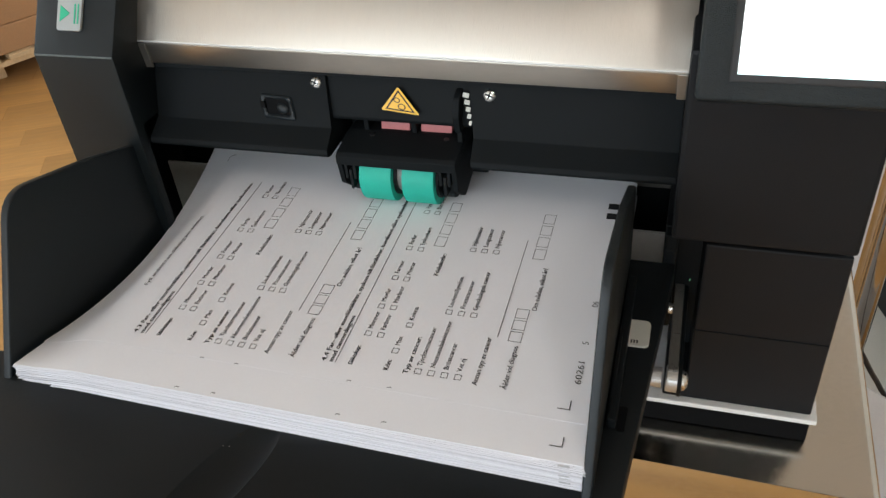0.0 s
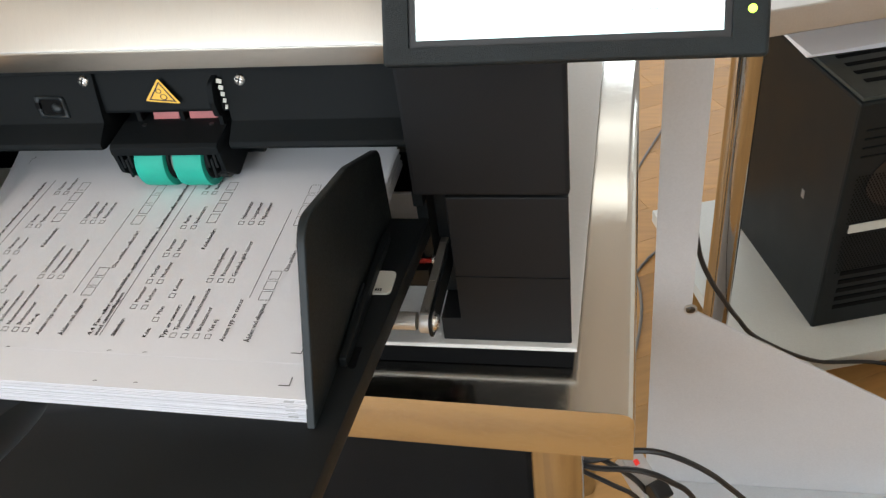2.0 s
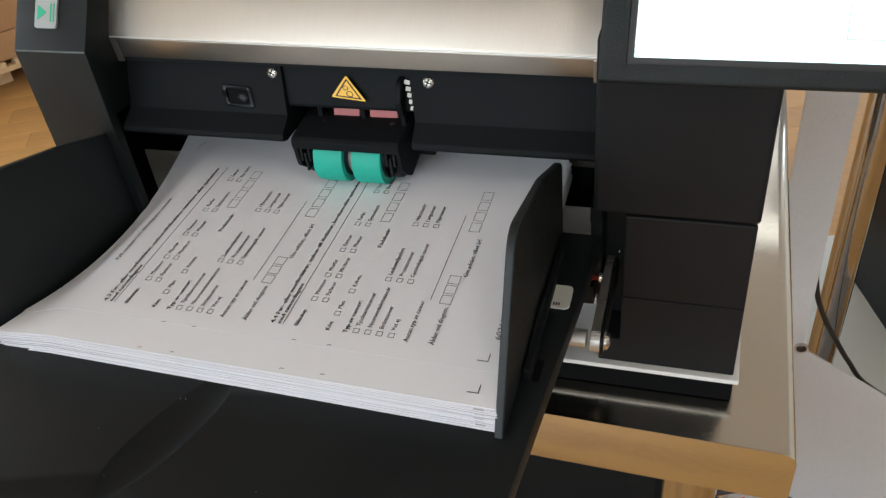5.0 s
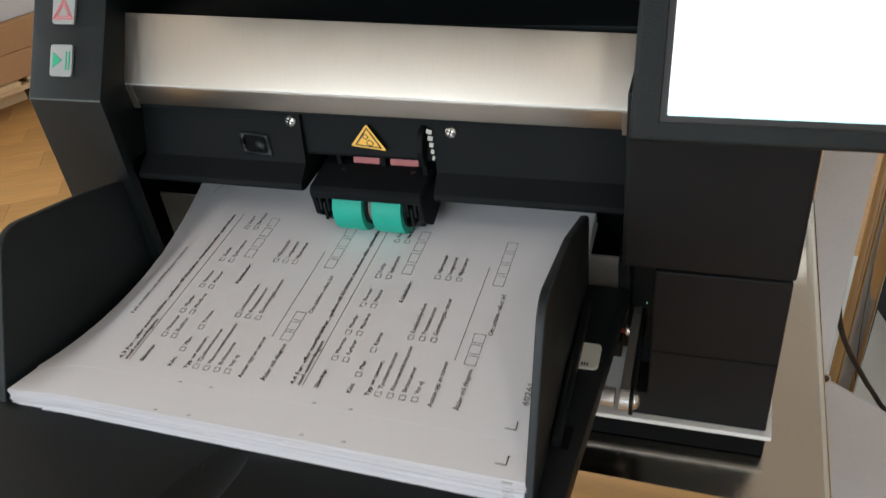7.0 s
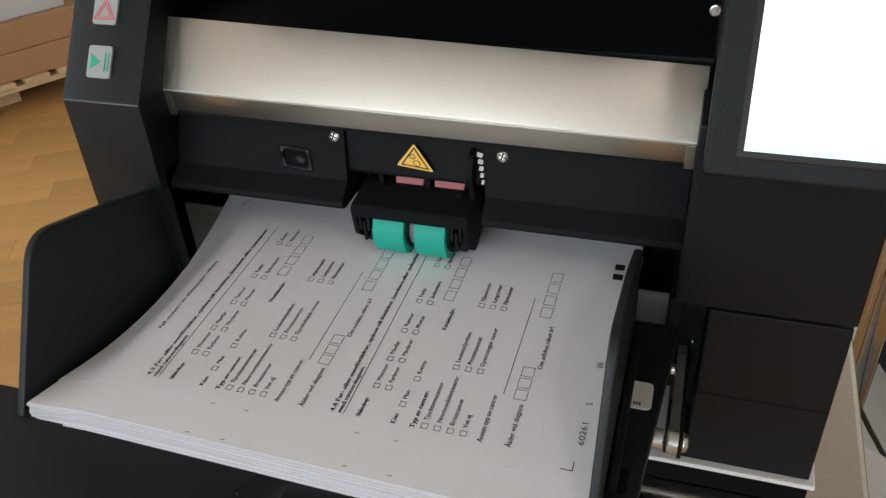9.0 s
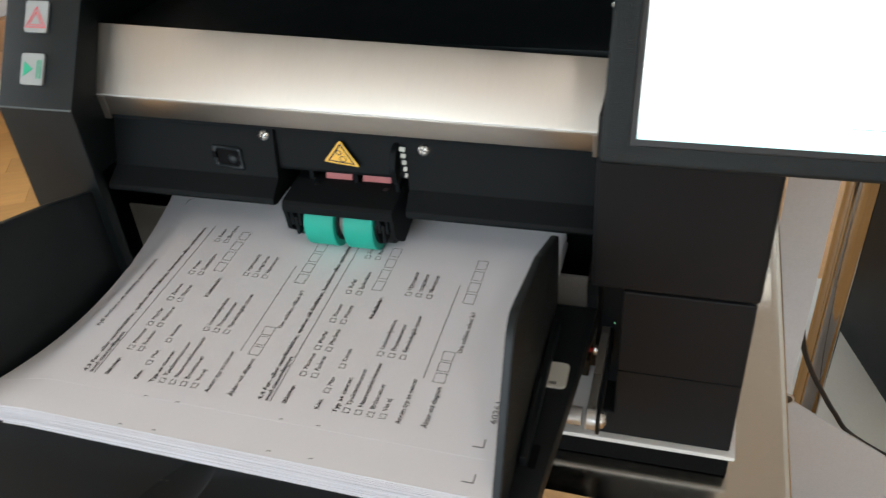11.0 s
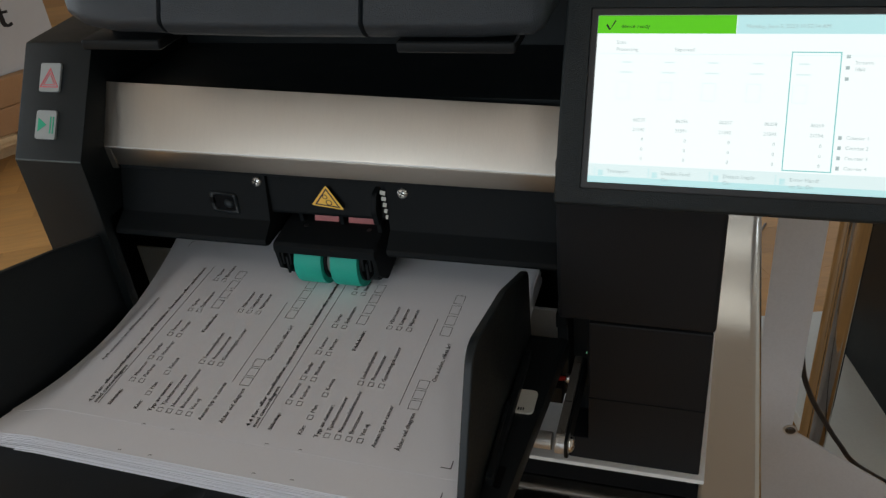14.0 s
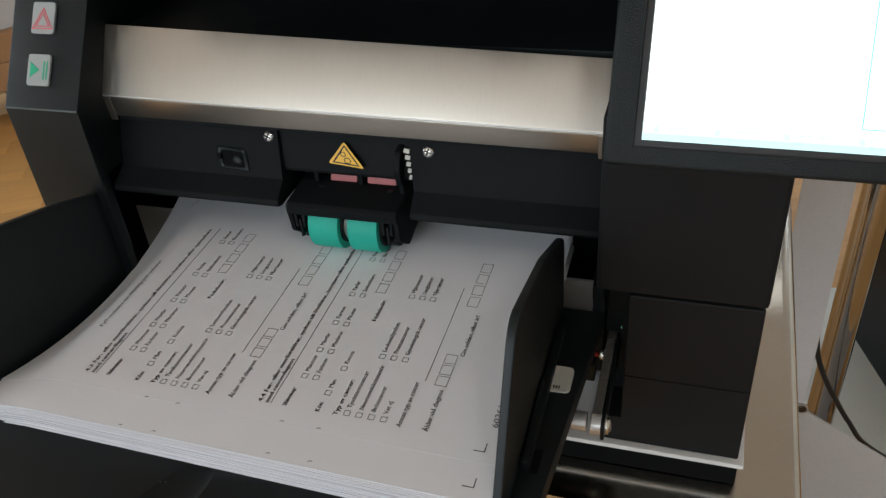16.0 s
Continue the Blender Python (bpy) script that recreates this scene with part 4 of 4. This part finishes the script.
def section(title, v):
    """One block of the form; v: where its heading stands."""
    printed(title + " Far- eller morföräldrar, syskon till föräldrar, barnbarn eller syskonbarn", v + 0.001, 0.0180, 0.0025, bold=0.00011, width=0.1385)
    printed("med cancerdiagnos", v + 0.0048, 0.0180, 0.0025, bold=0.00011, width=0.0330)
    rule(v + 0.0062, 0.0180, v + 0.0062, 0.1590)
    printed("Släktskap:", v + 0.0150, 0.0180, 0.0024, bold=0.00010)
    for a, b, u in (("Mormor", "Farbror", 0.0385), ("Morfar", "Morbror", 0.0590), ("Farmor", "Moster", 0.0820), ("Farfar", "Syskonbarn", 0.1080), ("Faster", "Barnbarn", 0.1430)):
        option(a, v + 0.0165, u)
        option(b, v + 0.0232, u)
    printed("Födelseår:", v + 0.0382, 0.0890, 0.0026, bold=0.00011, width=0.0190)
    for k in range(4):
        tick_box(v + 0.0350, 0.1140 + 0.0112 * k, 0.0062, 0.0088)
    printed("Kön:", v + 0.0335, 0.0178, 0.0026, bold=0.00010)
    option("Man", v + 0.0340, 0.0295)
    option("Kvinna", v + 0.0355, 0.0480)
    printed("Typ av cancer:", v + 0.0435, 0.0176, 0.0026, bold=0.00011, width=0.0250)
    for k, (a, b, c) in enumerate((("Tjocktarmscancer", "Leukemi/lymfom", "Hjärntumör"), ("Neuroendokrintumör", "Prostatacancer", "Lungcancer"), ("Bröstcancer", "Gynekologisk cancer", "Njurcancer"))):
        option(a, v + 0.0490 + 0.0066 * k, 0.0185)
        option(b, v + 0.0528 + 0.0066 * k, 0.0610)
        option(c, v + 0.0528 + 0.0066 * k, 0.1125)
    option("Vet ej", v + 0.0688, 0.0185)
    printed("Annan typ av cancer", v + 0.0778, 0.0170, 0.0027, bold=0.00004, width=0.0315)
    rule(v + 0.0805, 0.0498, v + 0.0805, 0.1275)
    printed("Ålder vid diagnos", v + 0.0918, 0.0172, 0.0027, bold=0.00004, width=0.0280)
    for k in range(3):
        tick_box(v + 0.0925, 0.0480 + 0.0083 * k, 0.0066, 0.0070)
    printed("Om avliden, vilket år?", v + 0.0958, 0.0712, 0.0027, bold=0.00004, width=0.0340)
    for k in range(4):
        tick_box(v + 0.0925, 0.1120 + 0.0108 * k, 0.0066, 0.0088)


printed("Fyll endast i en släkting per sektion", 0.0395, 0.0530, 0.0024, bold=0.00004, width=0.0650)
section("4.3", 0.0540)
section("4.4", 0.1615)
printed("60261", 0.2862, 0.0265, 0.0032, width=0.0145)
printed("5", 0.2862, 0.0525, 0.0032)
printed("06", 0.2872, 0.0795, 0.0032)
rule(0.2852, 0.1545, 0.2852, 0.1601, 0.0058)
rule(0.2852, 0.1640, 0.2852, 0.1696, 0.0058)
for sheet_ob, du, lift in ((top_sheet, 0.0, 0.0003), (second, -0.0205, -0.0001)):
    rule(0.2835, 0.0110 + du, 0.2835, 0.0165 + du, 0.0005, parent=sheet_ob, lift=lift)
    rule(0.2780, 0.0112 + du, 0.2835, 0.0112 + du, 0.0005, parent=sheet_ob, lift=lift)
rule(0.0165, 0.1895, 0.0165, 0.1945, 0.0005)
rule(0.0165, 0.1945, 0.0215, 0.1945, 0.0005)
# worn punch marks along the margin
for v, u, parent, lift in ((0.0995, 0.0075, top_sheet, 0.0003), (0.119, 0.0070, top_sheet, 0.0003), (0.179, 0.0075, top_sheet, 0.0003), (0.1995, 0.0072, top_sheet, 0.0003),
                           (0.0965, -0.0125, second, -0.0001), (0.1165, -0.0125, second, -0.0001), (0.181, -0.0125, second, -0.0001), (0.2035, -0.0125, second, -0.0001)):
    bm = bmesh.new()
    ring_pts = [(v + 0.0015 * math.cos(a), u + 0.0010 * math.sin(a)) for a in (math.pi * (0.25 + 0.75 * k / 6) for k in range(7))]
    inner = [(v + 0.0011 * math.cos(a), u + 0.0004 * math.sin(a)) for a in (math.pi * (0.25 + 0.75 * k / 6) for k in range(7))]
    for k in range(6):
        bm.faces.new([bm.verts.new(page(a, b, lift)) for a, b in (ring_pts[k], ring_pts[k + 1], inner[k + 1], inner[k])])
    part("punch_mark", weld(bm), GREY_INK, parent)

# ---- steel table ----
table = thing("steel_table", "stainless steel work table with a bent front edge", "table", (-0.3, 0.25, FLOOR_Z))
TT = -0.0185
TURN = Matrix.Translation((0.04, -0.038, 0)) @ pose(0, 0, 0, 0, 0, -1.5) @ Matrix.Translation((-0.04, 0.038, 0))


def turned(bm):
    bmesh.ops.transform(bm, matrix=TURN, verts=bm.verts)
    return bm


fold = rounded([(-0.478, TT - 0.046), (0.041, TT - 0.046), (0.041, TT), (-0.478, TT)], [0.001, 0.001, 0.011, 0.011], 8)
bm = turned(extrude_poly(fold, "y", -0.039, 0.60, 0.0007))
smooth(part("tabletop", bm, TABLE_STEEL, table, "polished stainless steel top"), 50)
for lx, ly in ((-0.012, 0.03), (-0.012, 0.55), (-0.43, 0.03), (-0.43, 0.55)):
    smooth(part("leg", tube((lx - 0.006, ly, FLOOR_Z), (lx - 0.006, ly, TT - 0.0465), 0.0235, 40), POST_CHROME, table), 60)
part("undershelf", turned(box(-0.46, -0.03, 0.03, 0.57, -0.42, -0.40, 0.003)), COVER, table, "dark brown lower shelf")

# ---- white plate stand beside the table ----
stand = thing("plate_stand", "white painted sheet metal stand with a slanting cut", "stand", (0.25, 0.575, FLOOR_Z))
outline = [(0.0845, 0.25), (0.1455, 0.25), (0.1495, -0.494), (0.4117, -0.6512), (0.80, -0.885), (0.80, FLOOR_Z), (0.096, FLOOR_Z)]
plate = part("stand_plate", extrude_poly(outline, "y", 0.573, 0.577, 0.0006), WHITE_PAINT, stand)
part("stand_foot", box(0.0955, 0.80, 0.470, 0.5725, FLOOR_Z, FLOOR_Z + 0.004, 0.0008), WHITE_PAINT, stand, "white foot flange on the floor")
bm = bmesh.new()
bmesh.ops.create_uvsphere(bm, u_segments=18, v_segments=8, radius=0.0080)
bmesh.ops.transform(bm, matrix=Matrix.Translation((0.1475, 0.572, -0.492)) @ Matrix.Diagonal((1, 0.5, 1, 1)), verts=bm.verts)
smooth(part("bolt", bm, BOLT, stand, "domed steel bolt"))
part("bolt_washer", tube((0.1475, 0.5705, -0.492), (0.1475, 0.573, -0.492), 0.0098, 24), POST_STEEL, stand)

# ---- steel trolley with the computer under it ----
trolley = thing("steel_trolley", "steel trolley with chrome posts and a pale lower shelf", "trolley", (0.5, 1.1, FLOOR_Z))
TM = Matrix.Translation((0.430, 0.907, 0)) @ pose(0, 0, 0, 0, 0, 17)


def trol(bm):
    bmesh.ops.transform(bm, matrix=TM, verts=bm.verts)
    return bm


part("shelf", trol(box(-0.17, 0.55, -0.088, 0.475, -0.878, -0.845, 0.003)), OFFWHITE, trolley, "pale grey laminate shelf")
smooth(part("trolley_top", trol(box(-0.17, 0.75, 0.085, 0.72, -0.228, -0.18, 0.005, None, 3)), POST_STEEL, trolley, "stainless steel top"))
back = TM @ Vector((0.50, 0.44, 0))
for x, y, z in ((0.2150, 0.750, -0.100), (back.x, back.y, -0.228)):
    smooth(part("post", tube((x, y, FLOOR_Z), (x, y, z), 0.0225, 48), POST_CHROME, trolley, "round chrome post"), 60)

tower = thing("computer_tower", "black tower computer standing on the trolley shelf", "computer", (0.52, 1.1, -0.845))
tower_body = part("case", trol(box(0.0, 0.205, 0.0, 0.36, -0.845, -0.33, 0.006)), CASE, tower)
part("top_panel", trol(box(0.004, 0.201, 0.004, 0.354, -0.3302, -0.322, 0.003)), CASE_TOP, tower)
# near-black slabs on the case paint the shade inside its vents
for k in range(4):
    part("vent_slot", trol(box(0.035, 0.165, 0.05 + 0.032 * k, 0.062 + 0.032 * k, -0.322, -0.3212, 0)), HOLLOW_SHADE, tower)
for k in range(5):
    part("front_vent", trol(box(0.035, 0.17, -0.0012, 0.0, -0.80 + 0.022 * k, -0.79 + 0.022 * k, 0)), HOLLOW_SHADE, tower)
part("fan_grille", trol(tube((0.10, -0.002, -0.50), (0.10, 0.0, -0.50), 0.055, 32)), CABLE, tower)
for k in range(4):
    part("front_rib", trol(box(0.02, 0.185, -0.0025, 0.0, -0.44 + 0.018 * k, -0.437 + 0.018 * k, 0.0005)), PLASTIC_GREY, tower)
# flat near-black hexagons stand in for shaded holes
holes = bmesh.new()
for i in range(26):
    for k in range(42):
        x, z = 0.022 + 0.0062 * (i + 0.5 * (k % 2)), -0.70 + 0.0054 * k
        if -0.612 < z < -0.583:
            continue
        holes.faces.new([holes.verts.new((x + 0.0019 * math.cos(a), -0.0030, z + 0.0019 * math.sin(a))) for a in (0.52, 1.57, 2.62, 3.67, 4.71, 5.76)])
tagged(part("perforation", trol(holes), HOLLOW_SHADE, tower, "perforated black front"), kind="stuff")
part("sticker", trol(box(0.03, 0.105, -0.002, 0.0, -0.607, -0.588, 0)), WHITE_LABEL, tower, "white sticker")
part("side_mark", trol(box(-0.0015, 0.0, 0.112, 0.122, -0.598, -0.580, 0)), GREY_CABLE, tower, "small pale mark")
sheets = thing("loose_papers", "loose white papers lying on the black computer", "paper", (0.5, 1.1, -0.32))
for k in range(3):
    part("paper_sheet", trol(box(-0.022 + 0.006 * k, 0.188 + 0.008 * k, 0.165 - 0.006 * k, 0.395, -0.3208 + 0.004 * k, -0.3175 + 0.004 * k, 0, pose(0, 0, 0, 0, 0, 2 * k - 3))), PAPER, sheets)

# ---- cables and power strip ----
strip = thing("power_strip", "white power strip with a lit red switch", "power strip", (0.10, 0.42, FLOOR_Z))
SM = Matrix.Translation((0.059, 0.24, -0.437)) @ pose(0, 0, 0, 0, 28, -52)


def struck(bm):
    bmesh.ops.transform(bm, matrix=SM, verts=bm.verts)
    return bm


part("strip_body", struck(box(-0.014, 0.16, -0.014, 0.014, -0.026, 0.0, 0.003, None, 3)), WHITE_PAINT, strip)
part("switch", struck(box(-0.0035, 0.0035, -0.003, 0.003, 0.0, 0.002, 0.0006)), LED_RED, strip, "lit red rocker switch")
for k in range(3):
    part("socket", struck(tube((0.04 + 0.04 * k, 0, 0.0), (0.04 + 0.04 * k, 0, 0.0008), 0.012, 24)), OFFWHITE, strip)
part("plug", struck(box(0.028, 0.052, -0.011, 0.011, 0.001, 0.024, 0.004, None, 3)), CABLE, strip, "black plug")
part("hook", tube((0.03, 0.26, -0.43), (-0.012, 0.30, -0.41), 0.004, 10), CHROME, strip)
cords = thing("cable_bundle", "black cables hanging beside the steel table", "cable", (0.1, 0.3, FLOOR_Z))
for r, pts in ((0.0034, ((-0.02, 0.22, -0.402), (0.007, 0.2, -0.385), (0.058, 0.2, -0.3625), (0.103, 0.2, -0.372), (0.154, 0.2, -0.412), (0.205, 0.21, -0.50), (0.24, 0.24, -0.70), (0.25, 0.28, FLOOR_Z))),
               (0.0034, ((-0.02, 0.21, -0.402), (0.012, 0.195, -0.392), (0.060, 0.19, -0.385), (0.095, 0.19, -0.402), (0.125, 0.2, -0.45), (0.16, 0.22, -0.60), (0.17, 0.26, FLOOR_Z))),
               (0.0028, ((-0.01, 0.2, -0.402), (0.03, 0.18, -0.40), (0.06, 0.18, -0.425), (0.075, 0.19, -0.50), (0.08, 0.24, FLOOR_Z))),
               (0.0034, ((-0.01, 0.23, -0.402), (0.045, 0.22, -0.43), (0.075, 0.21, -0.46), (0.11, 0.21, -0.55), (0.12, 0.26, FLOOR_Z)))):
    part("cable", hose(pts, r), CABLE, cords)
drop_cable = thing("hanging_cable", "black cable hanging along the chrome posts", "cable", (0.2, 0.6, FLOOR_Z))
part("cable", hose([(0.148, 0.6, -0.364), (0.158, 0.6, -0.412), (0.176, 0.6, -0.456), (0.198, 0.602, -0.496), (0.226, 0.615, -0.548), (0.274, 0.65, -0.629), (0.42, 0.80, -0.83), (0.55, 0.83, -0.86), (0.75, 0.82, -0.90)], 0.004), CABLE, drop_cable)
floor_cords = thing("floor_cable", "thin grey cables lying on the wooden floor", "cable", (0.15, 1.2, FLOOR_Z))
for pts in (((0.02, 1.0, FLOOR_Z + 0.003), (0.14, 1.25, FLOOR_Z + 0.003), (0.30, 1.30, FLOOR_Z + 0.003), (0.50, 1.5, FLOOR_Z + 0.003)),
            ((0.05, 0.75, FLOOR_Z + 0.003), (0.10, 1.05, FLOOR_Z + 0.003), (0.06, 1.45, FLOOR_Z + 0.003), (0.2, 1.9, FLOOR_Z + 0.003))):
    part("cable", hose(pts, 0.0035), GREY_CABLE, floor_cords)
# ---- left side: pallet with cardboard boxes ----
PM = Matrix.Translation((-2.67, 1.97, FLOOR_Z)) @ pose(0, 0, 0, 0, 0, 61)


def palleted(bm):
    bmesh.ops.transform(bm, matrix=PM, verts=bm.verts)
    return bm


pallet = thing("wooden_pallet", "pale wooden pallet standing on the floor", "pallet", (-3.0, 2.2, FLOOR_Z))
for k in range(11):
    part("deck_board", palleted(box(-0.75 + 0.137 * k, -0.65 + 0.137 * k, 0.0, 0.80, 0.115, 0.136, 0.003)), PALLET, pallet)
for y in (0.012, 0.35, 0.68):
    part("stringer_board", palleted(box(-0.75, 0.75, y, y + 0.10, 0.094, 0.1145, 0.003)), PALLET, pallet)
for x in (-0.75, -0.07, 0.60):
    for y in (0.16, 0.37, 0.68):
        part("block", palleted(box(x, x + 0.145, y, y + 0.08, 0.0, 0.0935, 0.003)), PALLET, pallet)
for x0, x1, z0, z1, y0 in ((-0.72, -0.06, 0.137, 0.243, 0.02), (-0.05, 0.62, 0.137, 0.243, 0.02), (-0.70, -0.05, 0.244, 0.355, 0.03), (-0.04, 0.62, 0.244, 0.355, 0.025)):
    carton = thing("cardboard_box", "brown cardboard box stacked on the pallet", "box", PM @ Vector(((x0 + x1) / 2, 0.3, z0)), "boxes on the pallet")
    part("carton_body", palleted(box(x0, x1, y0, y0 + 0.5, z0, z1, 0.006)), CARD, carton)
for x0, x1 in ((-0.6, -0.12), (-0.1, 0.33)):
    bundle = thing("paper_bundle", "white wrapped paper bundle on a cardboard box", "paper", PM @ Vector(((x0 + x1) / 2, 0.3, 0.356)), "bundles on the boxes")
    part("wrapped_pack", palleted(box(x0, x1, 0.06, 0.45, 0.3555, 0.66, 0.006)), WHITE_PAINT, bundle)
    bm = text_mesh("t", 0.10, 0.003)
    bmesh.ops.transform(bm, matrix=PM @ Matrix.Translation((x1 - 0.19, 0.0585, 0.53)) @ pose(0, 0, 0, 90), verts=bm.verts)
    part("printed_letter", bm, INK, bundle)

# ---- floor ----
floor = setting("floor", box(X0 - 0.25, X1 + 0.25, Y0 - 0.25, Y1 + 0.25, FLOOR_Z - 0.05, FLOOR_Z - 0.004, 0), WOOD, "light oak strip parquet floor", "floor")
FR = math.radians(28)
ux, uy = Vector((math.cos(FR), math.sin(FR), 0)), Vector((-math.sin(FR), math.cos(FR), 0))
LEN, WID = 0.42, 0.118
plank_bm = box(-LEN / 2 + 0.0003, LEN / 2 - 0.0003, -WID / 2 + 0.0003, WID / 2 - 0.0003, -0.004, 0.0, 0.0004, None, 1)
plank_me = bpy.data.meshes.new("plank")
plank_bm.to_mesh(plank_me)
plank_bm.free()
plank_me.materials.append(PLANK)
verts, faces = [], []
shape_v = [v.co.copy() for v in plank_me.vertices]
shape_f = [list(p.vertices) for p in plank_me.polygons]
made = 0
turn = Matrix.Rotation(FR, 4, "Z")
for row in range(-70, 70):
    shift = ((row * 0.37) % 1.0) * LEN
    for col in range(-22, 22):
        c = ux * (col * LEN + shift) + uy * (row * WID) + Vector((-1.2, 0.8, FLOOR_Z))
        if not (X0 + 0.02 < c.x < X1 - 0.02 and Y0 + 0.02 < c.y < Y1 - 0.02):
            continue
        near_left = -2.95 < c.x < -1.55 and 1.0 < c.y < 2.7
        near_right = -0.1 < c.x < 0.75 and 0.2 < c.y < 1.2
        if (near_left or near_right) and made < 300:
            ob = new("plank", plank_me)
            ob.parent = floor
            ob.matrix_local = Matrix.Translation(c) @ turn
            made += 1
        else:
            base_i = len(verts)
            verts += [tuple(c + turn.to_3x3() @ v) for v in shape_v]
            faces += [[base_i + i for i in f] for f in shape_f]
rest = bpy.data.meshes.new("planks")
rest.from_pydata(verts, [], faces)
rest.materials.append(PLANK_REST)
ob = new("planks", rest)
ob.parent = floor
tagged(ob, "light oak strip parquet", kind="stuff")
